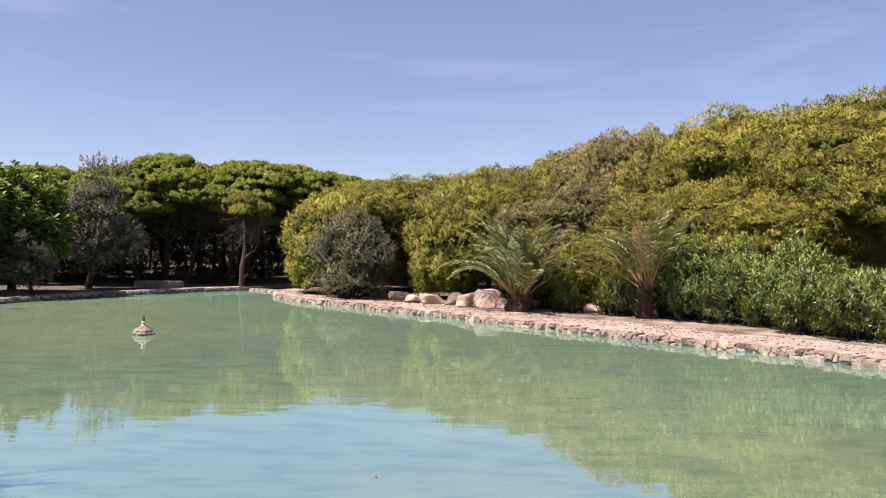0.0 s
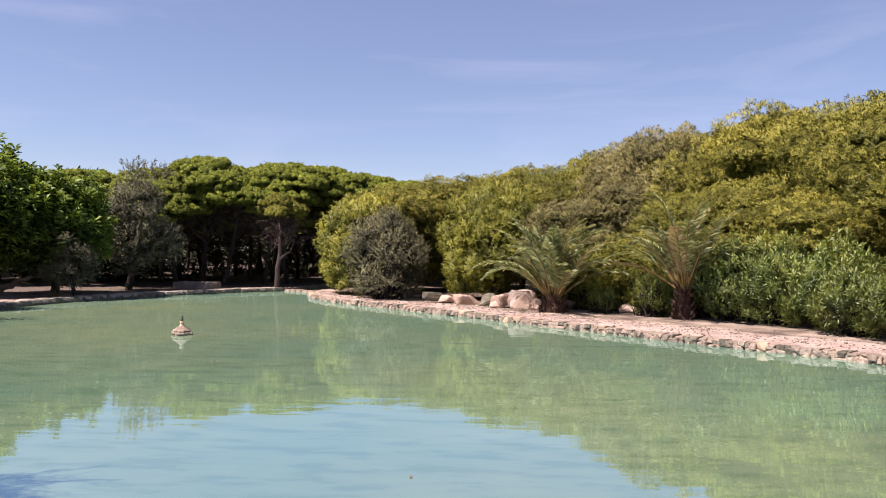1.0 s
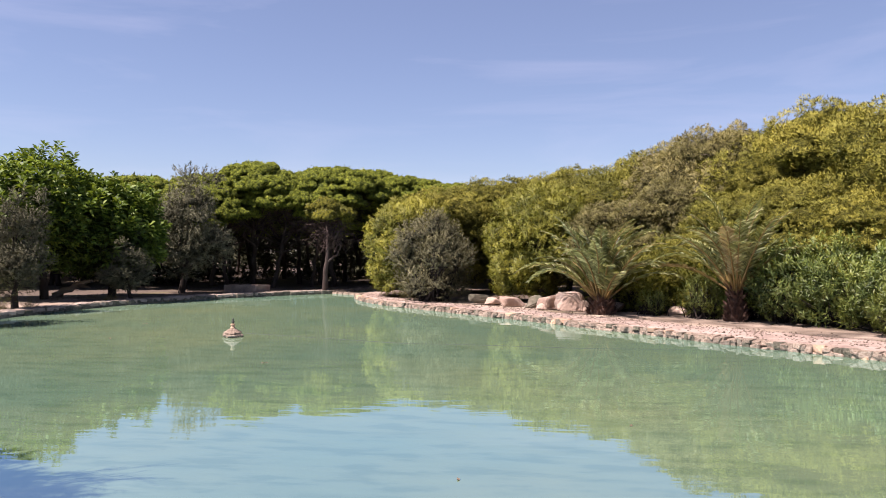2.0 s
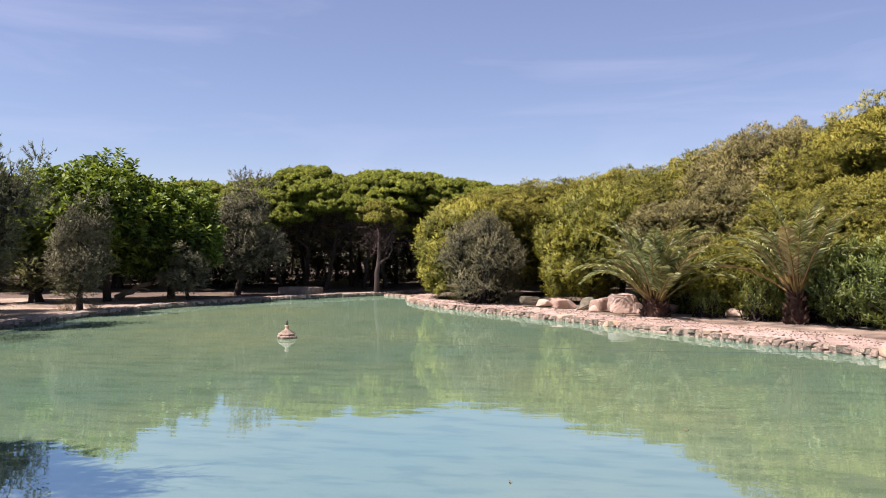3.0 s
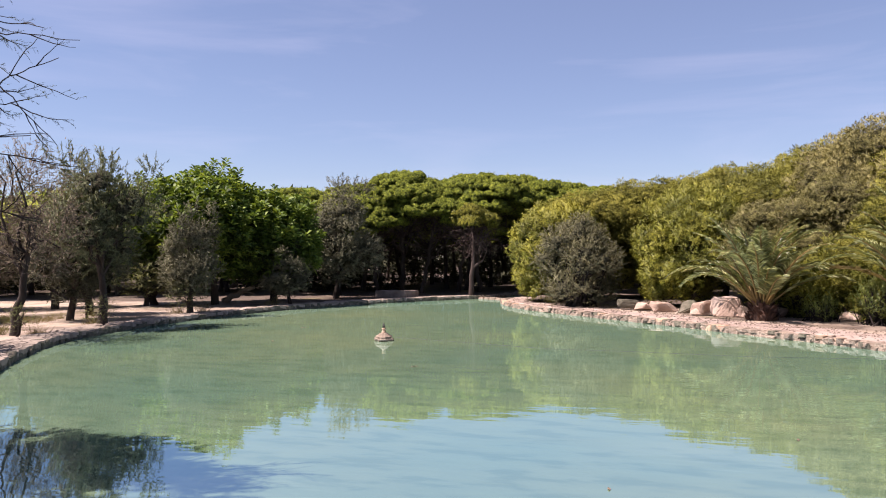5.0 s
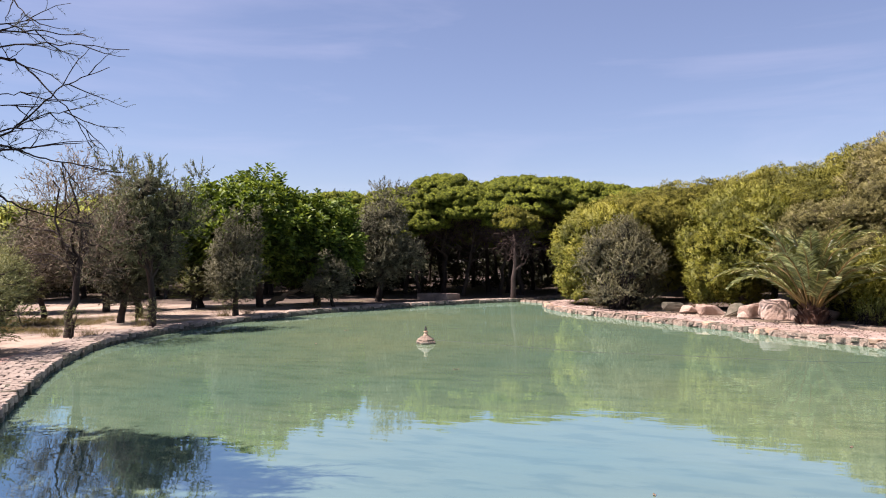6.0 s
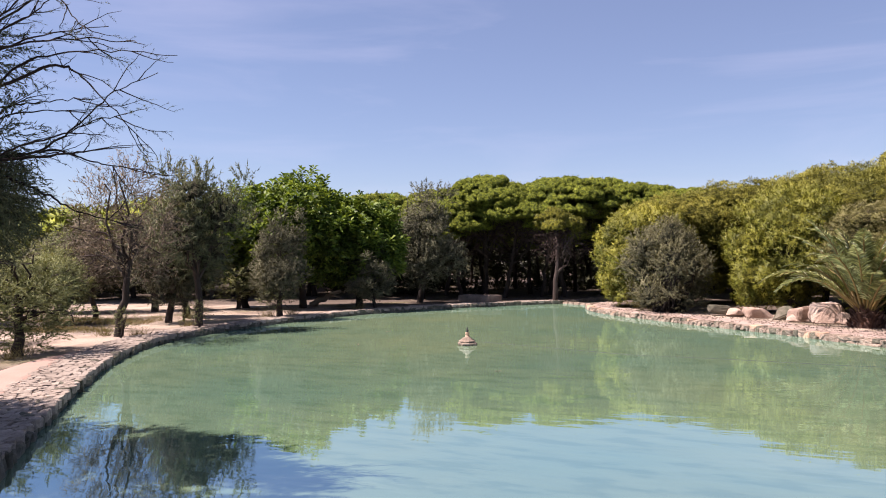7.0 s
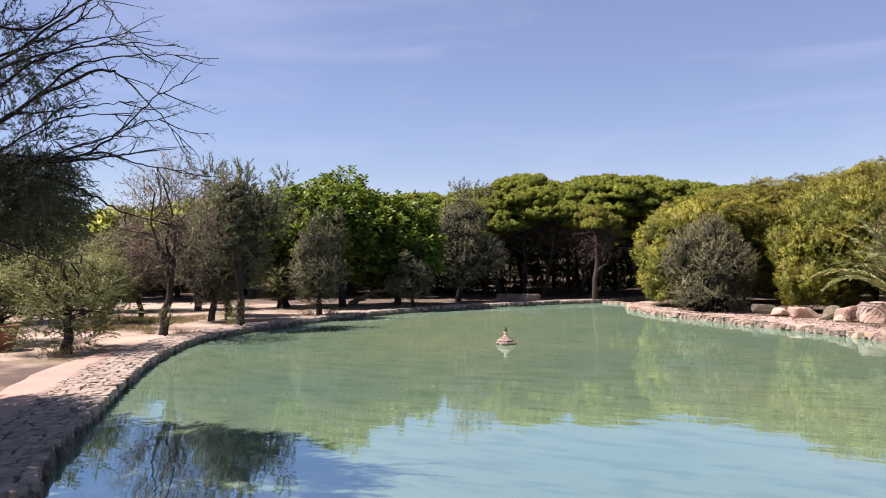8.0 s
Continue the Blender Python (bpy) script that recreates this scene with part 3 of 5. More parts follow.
def shrub_leaves(rng, base, way, length, width, droop, out, share=0.6):
    return rounded(*leaves(rng, base, way, length, width, droop), out, 4, share)


def inner_mass(lobes, seed, fine=2, flat=0.72, size=0.74):
    """Rugged lumps added inside a crown's lobes, under the fresh tufts, to block light."""
    u, tri = ball(fine)
    vs, fs, ns = [], [], []
    for k, (c, r) in enumerate(lobes):
        rough = np.array([noise.noise(Vector(q * 2.3) + Vector((seed, k, 0))) + 0.7 * noise.noise(Vector(q * 6.0) + Vector((seed, k, 9))) for q in u])[:, None]
        vs.append(np.array(c) + u * np.array([r, r, r * flat]) * (size + 0.18 * rough) * np.where(u[:, 2:] < 0, np.array([1, 1, 0.3]), 1.0))
        ns.append(unit(u + u * rough * 0.3 + np.array([0, 0, 0.1])))
        fs.append(tri + k * len(u))
    return np.concatenate(vs), np.concatenate(fs), np.concatenate(ns)


def bushy_pine(seed, h=5.8, r=2.6, needles=PINE, label="", per=8, dens=9.5, size=0.085, clear=-0.04, lobe_n=42):
    """A pine with foliage nearly down to the ground, in many rounded lobes."""
    rng = np.random.default_rng(seed)
    ob = empty("pine_tree", label, "pine tree", "pines behind the east bank")
    lean = rng.normal(size=2) * 0.25
    trunk = bent(rng, (0, 0, -0.1), (lean[0], lean[1], h * 0.7), 8, 0, 0.012)
    lobes = []
    for k in range(lobe_n):
        d = dirs(rng, 1, 0.5 if k % 4 == 0 else -0.8)[0]
        big = rng.uniform(0.65, 1.2) * r / 2.6
        q = rng.uniform(0.8, 1.03)
        lobes.append((np.array([0, 0, h * (0.48 + clear / 2)]) + d * (np.array([r, r, h * (0.52 - clear / 2)]) - np.array([1, 1, 0.72]) * big) * q, big))
    limbs_of(rng, ob, trunk, np.linspace(0.13, 0.05, 8), [lobes[i][0] for i in range(0, lobe_n, 9)], BARK)
    c, w = lobed(rng, lobes, dens, -0.45, 0.72)
    c = c + w * np.array([0.2 * noise.noise(Vector(q * 2.6)) for q in c])[:, None] + rng.normal(size=c.shape) * 0.03
    core = [(np.array([0, 0, h * (0.48 + clear / 2 + k)]), r * 0.62) for k in (-0.18, 0.05, 0.25)]
    cc, cw = lobed(rng, core, dens * 0.3, -0.7, 0.8)
    keep = cc[:, 2] < h * 0.93
    c, w = np.concatenate([c, cc[keep]]), np.concatenate([w, cw[keep]])
    w = unit(w + np.array([0, 0, 0.3]))
    v, f, nn = brushes(rng, c, w, 11, 6, 0.17, size, size * 0.24) if per > 6 else tufts(rng, c, w, per, size, size * 0.3, 0.7)
    mesh_part("crown", soup("crown", v, f, nn), needles, ob, kind="stuff")
    if needles is PINE_GREY:
        n = 420
        k = rng.integers(0, len(c), n)
        (tv, tf), _ = sprays(rng, c[k] - w[k] * 0.2, w[k] + rng.normal(size=(n, 3)) * 0.4, 5, 0.12, -0.02, 0, 0, 0, 0.011)
        mesh_part("dead_twig", soup("dead_twig", tv, tf), DEADWOOD, ob, "bare grey twigs among the needles", "stuff")
    if per > 6:
        mesh_part("inner_crown", soup("inner_crown", *inner_mass(lobes, seed, 3, 0.72, 0.77)), {PINE_GREY: GREY_INNER, PINE_YOUNG: YOUNG_INNER}.get(needles, PINE_INNER), ob, "lumps of dense needles in the crown, shade in their colour", "stuff")
    return ob


def umbrella_pine(seed, h=6.0, r=2.8, needles=PINE_FAR, label="", per=7, dens=6.4, size=0.09, lobe_n=40, group="umbrella pines round the pond", wide=0.32, twigs=440, bark=BARK):
    """A stone pine: bare forking trunk, dead twigs, and a wide crown of flat lobes in tiers."""
    rng = np.random.default_rng(seed)
    ob = empty("umbrella_pine", label, "pine tree", group)
    lean = rng.normal(size=2) * 0.5 * (r / 2.8) ** 2
    trunk = bent(rng, (0, 0, -0.1), (lean[0], lean[1], h * 0.66), 9, 0, 0.011)
    lobes = []
    for k in range(lobe_n):
        a, q = rng.uniform(0, 2 * math.pi), math.sqrt(rng.uniform(0, 1))
        rise = math.sqrt(max(0.0, 1 - (q * 0.96) ** 2))
        drop = rng.uniform(0.0, 0.2) if k % 3 else rng.uniform(0.3, 0.85)
        big = rng.uniform(0.5, 1.0) * r / 2.8
        lobes.append((np.array([math.cos(a) * q * (r - big * 0.7), math.sin(a) * q * (r - big * 0.7), h - 0.42 * big - (1.7 - 1.7 * rise + drop * q) * r / 2.8]), big))
    limbs_of(rng, ob, trunk, np.linspace(0.13, 0.06, 9), [lobes[i][0] - np.array([0, 0, 0.2]) for i in range(0, lobe_n, 3)], bark, sag=-0.06)
    c, w = lobed(rng, lobes, dens, -0.15, 0.55, 0.8)
    if per > 6:
        mass, c, w = clumps(rng, c, w, 3, 0.19)
    v, f, nn = tufts(rng, c, w, per, size, size * wide, 0.75)
    mesh_part("crown", soup("crown", v, f, nn), needles, ob, kind="stuff")
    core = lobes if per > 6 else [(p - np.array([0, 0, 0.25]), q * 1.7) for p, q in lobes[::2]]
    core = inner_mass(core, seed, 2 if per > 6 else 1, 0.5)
    mesh_part("inner_crown", soup("inner_crown", *(heaped(mass, core) if per > 6 else core)), YOUNG_INNER if needles is PINE_YOUNG else UMBRELLA_INNER, ob, "lumps of dense needles in the crown, shade in their colour", "stuff")
    n = twigs
    s = np.array([lobes[i][0] for i in rng.integers(0, lobe_n, n)]) * rng.uniform(0.55, 1.0, (n, 1)) * np.array([1, 1, 0.0]) + np.array([0, 0, 1.0]) * (h - rng.uniform(1.2, 2.9, (n, 1)) * h / 6)
    (tv, tf), _ = sprays(rng, s, rng.normal(size=(n, 3)) * np.array([1, 1, 0.5]) + 1e-3, 6, 0.17, 0.06, 0, 0, 0, 0.017)
    mesh_part("dead_twig", soup("dead_twig", tv, tf), TWIG_DEAD, ob, "bare brown dead twigs under the crown", "stuff")
    return ob


def sprays(rng, starts, ways, steps, stride, droop, leaf_len, leaf_w, per, twig=0.008):
    """Feathery shoots: a thin twig that bends down, set with fine blades."""
    n = len(starts)
    p, d = starts.copy(), unit(ways)
    tw, lf, nn = [], [], []
    for k in range(steps):
        q = p + d * stride * rng.uniform(0.7, 1.2, (n, 1))
        side = unit(np.cross(d, rng.normal(size=d.shape))) * twig * (1 - 0.7 * k / steps)
        tw.append((np.stack([p - side, p + side, q], 1).reshape(-1, 3), np.arange(3 * n).reshape(-1, 3)))
        for s in range(per):
            b = p + (q - p) * rng.uniform(0, 1, (n, 1))
            w = unit(d * 0.9 + rng.normal(size=d.shape) * 0.55)
            v, f, g = rounded(*blades(rng, b, w, rng.uniform(0.6, 1.3, n) * leaf_len, np.full(n, leaf_w)), ways / np.linalg.norm(ways, axis=1, keepdims=True), 3, 0.6)
            lf.append((v, f)), nn.append(g)
        p = q
        d = unit(d + rng.normal(size=d.shape) * 0.22 - np.array([0, 0, droop]))
    return join(tw), (*(join(lf) if lf else (None, None)), np.concatenate(nn) if nn else None)


def tamarisk(seed, h=4.2, r=1.7, mat=TAMARISK, label="", shoots=720, per=5, bark=BARK, twig=TWIG, leaf=0.11, group="tamarisks on the west bank", clear=0.2, reach=4, twig_r=0.005, dense=True):
    """A tamarisk: crooked dark trunk, forking limbs and grey feathery sprays."""
    rng = np.random.default_rng(seed)
    ob = empty("tamarisk", label, "tamarisk tree", group)
    lean = rng.normal(size=2) * 0.3
    trunk = bent(rng, (0, 0, -0.1), (lean[0], lean[1], h * 0.5), 8, 0, 0.018)
    lo, mid = h * clear, h * (0.5 + clear / 2)
    dd = dirs(rng, 16, -0.5)
    tips = np.array([0, 0, mid]) + dd * np.array([r * 0.7, r * 0.7, (h - lo) * 0.42])
    limbs_of(rng, ob, trunk, np.linspace(0.135, 0.05, 8), tips, bark, limb_r=0.025, sag=0.12)
    lobes = []
    for k in range(30):
        d = dirs(rng, 1, -0.9)[0]
        big = rng.uniform(0.3, 0.55) * r / 1.7
        lobes.append((np.array([lean[0], lean[1], mid]) + d * (np.array([r, r, (h - lo) * 0.5]) - big) * rng.uniform(0.55, 1.0), big))
    for k in range(4):
        lobes.append((np.array([lean[0] + rng.normal() * r * 0.35, lean[1] + rng.normal() * r * 0.35, h - rng.uniform(0.15, 0.6)]), 0.28))
    s, d = lobed(rng, lobes, shoots / 36, -0.8, 1.0, 0.7)
    (tv, tf), (lv, lf, ln) = sprays(rng, s - d * 0.12, d * 0.8 + np.array([0, 0, 0.35]), reach, 0.12, 0.12, leaf, 0.025, per, twig_r)
    mesh_part("twig", soup("twig", tv, tf), twig, ob, kind="stuff")
    mesh_part("crown", soup("crown", lv, lf, ln), mat, ob, kind="stuff")
    # dark lumps stand in for the self-shadow inside the crown
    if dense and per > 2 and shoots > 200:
        mesh_part("inner_crown", soup("inner_crown", *inner_mass(lobes[:30], seed, 2, 0.9, 0.5)), TAMARISK_INNER, ob, "lumps of dense twigs in the crown, coloured dark for shade", "stuff")
    return ob


def place(proto, rows, base, group=""):
    """Copies of a few models, each at x, y, with its own height, radius and turn."""
    for k, (x, y, h, r, which, turn) in enumerate(rows):
        src = proto[which]
        bh, br = base[which]
        ob = copy_thing(src, Matrix.LocRotScale((x, y, GROUND_Z - 0.02), Euler((0, 0, radians(turn))), (r / br, r / br, h / bh)))
        if group:
            tagged(ob, group=group)


def discard(obs):
    for ob in obs:
        for o in (*ob.children_recursive, ob):
            bpy.data.objects.remove(o)


P = [bushy_pine(11, label="dense green pine with lobed crown reaching down low"),
     bushy_pine(12, label="dense green pine with lobed crown reaching down low"),
     bushy_pine(13, label="tall rounded pine of yellowish green needles"),
     bushy_pine(14, needles=PINE_GREY, label="pine with thin greyish dry needles", dens=9),
     bushy_pine(15, 3.5, 1.9, PINE_YOUNG, "young pine with bright yellow-green needles", dens=14, clear=-0.16),
     bushy_pine(18, clear=0.3, label="dense pine with dark open space under its crown")]
place(P, [
    (-3.12, 31.85, 4.75, 2.4, 0, 10), (-1.25, 33.0, 5.05, 2.8, 1, 70), (0.4, 36.0, 5.7, 2.5, 0, 200), (1.9, 31.9, 5.4, 2.8, 2, 20),
    (3.4, 28.8, 5.0, 2.5, 2, 130), (4.9, 30.6, 5.95, 2.8, 1, 250), (5.7, 27.4, 5.75, 2.8, 3, 80), (6.7, 26.1, 5.95, 2.8, 3, 10),
    (7.9, 24.8, 5.85, 2.9, 1, 300), (9.1, 23.3, 6.3, 3.1, 2, 160), (10.3, 21.7, 6.28, 3.1, 0, 45), (11.2, 20.1, 6.0, 3.0, 5, 220),
    (11.9, 18.5, 4.95, 3.1, 5, 120), (12.1, 16.5, 5.2, 3.0, 5, 280),
    (0.75, 26.8, 4.1, 2.1, 4, 0), (-4.3, 29.5, 3.9, 2.1, 4, 90), (2.9, 25.4, 3.4, 1.9, 3, 40), (4.6, 24.1, 4.0, 2.1, 3, 200),
    (6.4, 22.6, 3.8, 2.1, 0, 150), (7.8, 21.2, 3.8, 2.2, 1, 10), (8.9, 19.6, 3.5, 2.1, 2, 100), (5.0, 22.2, 2.4, 1.3, 0, 310)],
    [(5.8, 2.6)] * 4 + [(3.5, 1.9), (5.8, 2.6)])
discard(P)

U = [umbrella_pine(21, label="umbrella pine with wide flat crown on bare trunk"),
     umbrella_pine(22, label="umbrella pine with wide flat crown on bare trunk"),
     umbrella_pine(23, label="umbrella pine with forked trunk and domed crown"),
     umbrella_pine(27, 3.6, 1.35, label="small pale umbrella pine with forking trunk behind the wall", needles=PINE_YOUNG, lobe_n=10, dens=16, bark=BARK_RED, twigs=220)]
place(U, [
    (-15.7, 36.8, 5.52, 2.9, 0, 0), (-13.0, 35.7, 5.92, 3.2, 1, 60), (-12.1, 40.2, 5.92, 3.0, 2, 120), (-9.4, 36.8, 5.82, 3.1, 2, 200),
    (-8.0, 39.6, 5.92, 3.0, 0, 260), (-6.2, 42.5, 5.82, 2.8, 1, 310), (-19.2, 37.4, 5.40, 2.8, 2, 30), (-32.7, 26.4, 4.10, 3.0, 0, 80),
    (-36.2, 25.0, 3.80, 3.0, 1, 10), 
    (-8.85, 33.2, 3.95, 1.4, 3, 0), (-3.5, 38.0, 5.10, 2.6, 2, 195), (-18.6, 33.8, 5.10, 2.8, 1, 15), (-15.3, 33.0, 4.20, 2.3, 0, 75), (-11.8, 34.9, 5.10, 2.5, 0, 330), (-13.9, 34.2, 4.90, 2.4, 2, 220), (-10.3, 36.2, 5.20, 2.4, 1, 100)],
    [(6.0, 2.8)] * 3 + [(3.6, 1.35)])
# the third model has the shade of the wood in its needle colour
B = [umbrella_pine(16, 5.4, 3.0, PINE_FAR, "umbrella pine deep in the shaded wood", 5, 5, 0.4, 24, "pines deep in the wood", 0.36, 40),
     umbrella_pine(18, 5.4, 3.0, PINE_FAR, "umbrella pine deep in the shaded wood", 5, 5, 0.4, 24, "pines deep in the wood", 0.36, 40),
     bushy_pine(17, 5.8, 2.8, SCRUB_SHADED, "bushy pine deep in the wood, shade in its needle colour", 4, 6.5, 0.45, -0.06, 26)]
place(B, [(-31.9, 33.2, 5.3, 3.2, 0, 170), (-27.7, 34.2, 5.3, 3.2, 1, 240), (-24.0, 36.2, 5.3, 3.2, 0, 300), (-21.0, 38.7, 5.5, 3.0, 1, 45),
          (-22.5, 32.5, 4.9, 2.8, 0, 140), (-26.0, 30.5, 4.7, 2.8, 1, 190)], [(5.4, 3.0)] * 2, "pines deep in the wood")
wood = random.Random(8)
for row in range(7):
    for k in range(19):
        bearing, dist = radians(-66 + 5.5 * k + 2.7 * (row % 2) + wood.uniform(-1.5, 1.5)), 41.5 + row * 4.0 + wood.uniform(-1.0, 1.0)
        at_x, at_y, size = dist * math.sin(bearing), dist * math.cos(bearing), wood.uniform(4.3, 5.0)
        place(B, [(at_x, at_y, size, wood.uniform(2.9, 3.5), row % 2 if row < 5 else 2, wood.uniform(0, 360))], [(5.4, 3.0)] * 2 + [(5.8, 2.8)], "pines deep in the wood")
discard(B)
discard(U)

K = [tamarisk(31, label="grey-green tamarisk with feathery sprays and crooked trunk"),
     tamarisk(32, mat=TAMARISK_DRY, twig=TWIG_PINK, shoots=560, per=1, reach=6, twig_r=0.009, label="half-bare brownish tamarisk with many thin twigs"),
     tamarisk(33, mat=TAMARISK_GREEN, label="green tamarisk with soft feathery sprays", clear=0.12),
     tamarisk(34, mat=TAMARISK_BROWN, shoots=980, label="dense dark brownish tamarisk on a short trunk", clear=-0.02),
     tamarisk(35, mat=TAMARISK_GREEN, label="sprawling green tamarisk bush branching from the ground", clear=-0.12, shoots=1000, leaf=0.085, dense=False),
     tamarisk(36, mat=TAMARISK_GREEN, shoots=110, label="tuft of green shoots at the foot of a tamarisk", clear=-0.12)]
place(K, [
    (-14.4, 13.55, 4.3, 1.5, 1, 0), (-16.56, 17.48, 4.1, 1.45, 3, 100), (-14.58, 16.57, 4.55, 1.55, 0, 50), (-17.49, 19.25, 3.7, 1.4, 1, 200),
    (-14.94, 20.90, 3.4, 1.05, 3, 20), (-18.75, 23.47, 2.0, 1.3, 2, 120), (-14.1, 30.0, 5.0, 1.9, 3, 80), (-17.6, 19.4, 3.2, 1.3, 0, 280),
    (-13.1, 9.95, 2.4, 1.45, 4, 0), (-18.93, 15.54, 2.3, 1.1, 2, 160), (-20.03, 17.90, 3.0, 1.3, 1, 240), (-13.9, 25.6, 2.1, 1.0, 3, 300),
    (-16.0, 10.7, 2.0, 1.3, 4, 70), (-21.5, 22.0, 3.6, 1.9, 0, 10), (-24.0, 20.0, 3.4, 1.9, 3, 130), (-22.5, 14.5, 3.0, 1.7, 2, 30), (-14.11, 13.36, 0.75, 0.45, 5, 200), (-14.14, 16.11, 0.8, 0.45, 5, 20), (-14.70, 20.40, 1.3, 0.7, 5, 290), (-16.43, 18.00, 1.1, 0.6, 5, 140)],
    [(4.2, 1.7)] * 6)
discard(K)


def fig_tree(seed, x, y, h, r, label):
    """A rubber fig: large glossy leaves in whorls at the ends of upright shoots."""
    rng = np.random.default_rng(seed)
    ob = empty("fig_tree", label, "fig tree", at=(x, y, GROUND_Z - 0.02))
    trunk = bent(rng, (0, 0, -0.1), (0.1, 0, h * 0.5), 8, 0, 0.03)
    n = int(140 * r * r)
    d = dirs(rng, n, -0.9)
    lump = 0.86 + 0.26 * np.array([noise.noise(Vector(q * 2.4) + Vector((seed, 0, 0))) for q in d])[:, None]
    c = np.array([0, 0, h * 0.53]) + d * np.array([r, r, h * 0.45]) * lump * rng.uniform(0.62, 1.0, (n, 1)) ** 0.6
    up = d[:, 2] > 0.45
    c[up, 2] += np.where(rng.uniform(size=up.sum()) < 0.2, rng.uniform(0.2, 0.6, up.sum()), 0)
    limbs_of(rng, ob, trunk, np.linspace(0.16, 0.07, 8), c[:14] * 0.9, BARK, limb_r=0.04)
    w = unit(d * 0.5 + np.array([0, 0, 0.8]) + rng.normal(size=d.shape) * 0.15)
    per = 14
    off = np.tile(np.linspace(0, 0.3, per), n)[:, None]
    axis = np.repeat(w, per, 0)
    base = np.repeat(c, per, 0) + axis * off
    turn = np.tile(np.arange(per) * 2.4, n) + np.repeat(rng.uniform(0, 6.28, n), per)
    a1 = unit(np.cross(axis, np.array([0.3, 0.9, 0.1])))
    ring = a1 * np.cos(turn)[:, None] + np.cross(axis, a1) * np.sin(turn)[:, None]
    way = unit(ring + axis * np.tile(np.linspace(0.1, 1.1, per), n)[:, None] + rng.normal(size=base.shape) * 0.12)
    v, f, nn = shrub_leaves(rng, base, way, rng.uniform(0.22, 0.38, n * per), rng.uniform(0.085, 0.125, n * per), 0.22, np.repeat(unit(d + np.array([0, 0, 0.5])), per, 0), 0.14)
    # lumps added to block light and darken the inside of the crown
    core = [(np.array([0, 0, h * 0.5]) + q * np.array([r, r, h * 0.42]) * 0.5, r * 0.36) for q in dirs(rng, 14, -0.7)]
    mesh_part("inner_crown", soup("inner_crown", *inner_mass(core, seed, 2, 0.72, 0.6)), SCRUB_SHADED, ob, "lumps filling the fig crown, coloured dark as inner shade", "stuff")
    mesh_part("crown", soup("crown", v, f, nn), FIG, ob, kind="stuff")
    return ob


fig_tree(41, -17.0, 25.3, 5.1, 2.7, "broad rubber fig with large glossy green leaves")
fig_tree(42, -15.2, 26.6, 4.3, 2.0, "rubber fig with glossy leaves hanging low")
fig_tree(43, -19.2, 24.6, 4.8, 2.1, "rubber fig with glossy green leaves")


def leaf_bush(name, seed, x, y, h, r, mat, label, category, stems, per, length, width, group="", low=-0.75, upright=0.7):
    """A shrub: stems from the ground, each end set with lance-shaped leaves."""
    rng = np.random.default_rng(seed)
    ob = empty(name, label, category, group, at=(x, y, GROUND_Z - 0.02))
    d = dirs(rng, stems, low)
    lump = 0.84 + 0.36 * np.array([noise.noise(Vector(q * 2.6) + Vector((seed, 0, 0))) for q in d])[:, None]
    c = np.array([0, 0, h * 0.4]) + d * np.array([r, r, h * 0.6]) * lump * rng.uniform(0.5, 1.0, (stems, 1)) ** 0.5
    c[:, 2] = np.abs(c[:, 2]) + 0.06
    v, f = join([tube(bent(rng, (rng.normal() * 0.2, rng.normal() * 0.2, -0.05), q, 4, 0.05), np.linspace(0.02, 0.006, 4), 4) for q in c[:60]])
    mesh_part("stem", soup("stem", v, f), TWIG, ob, kind="stuff")
    w = unit(d * 0.5 + np.array([0, 0, upright]))
    off = np.tile(np.linspace(-0.12, 0.16, per), stems)[:, None]
    base = np.repeat(c, per, 0) + np.repeat(w, per, 0) * off
    way = unit(np.repeat(w, per, 0) * 0.6 + rng.normal(size=base.shape) * 0.5)
    v, f, nn = shrub_leaves(rng, base, way, rng.uniform(0.7, 1.25, len(base)) * length, np.full(len(base), width), 0.05, np.repeat(unit(d + np.array([0, 0, 0.3])), per, 0), 0.42)
    mesh_part("foliage", soup("foliage", v, f, nn), mat, ob, kind="stuff")
    return ob


for k, (x, y, h, r) in enumerate([(6.7, 19.5, 2.0, 1.3), (7.5, 18.6, 2.2, 1.4), (8.1, 17.3, 2.0, 1.2), (7.9, 16.1, 1.4, 0.9), (8.6, 15.2, 1.5, 1.1),
                                  (9.2, 13.9, 1.5, 1.2), (5.9, 20.6, 1.7, 1.0)]):
    leaf_bush("oleander", 50 + k, x, y, h, r, OLEANDER_PALE if k in (3, 4, 5) else OLEANDER, "dense oleander bush with narrow green leaves", "oleander bush", int(430 * r * r), 15, 0.14, 0.03, "oleanders along the gravel walk")

for k, (x, y, h, r) in enumerate([(3.6, 21.1, 0.6, 0.45), (4.75, 20.5, 1.25, 0.65)]):
    leaf_bush("shrub", 66 + k, x, y, h, r, OLEANDER_PALE, "low olive-green shrub between the palms", "shrub", int(430 * r * r), 15, 0.1, 0.02, "low shrubs between the palms")


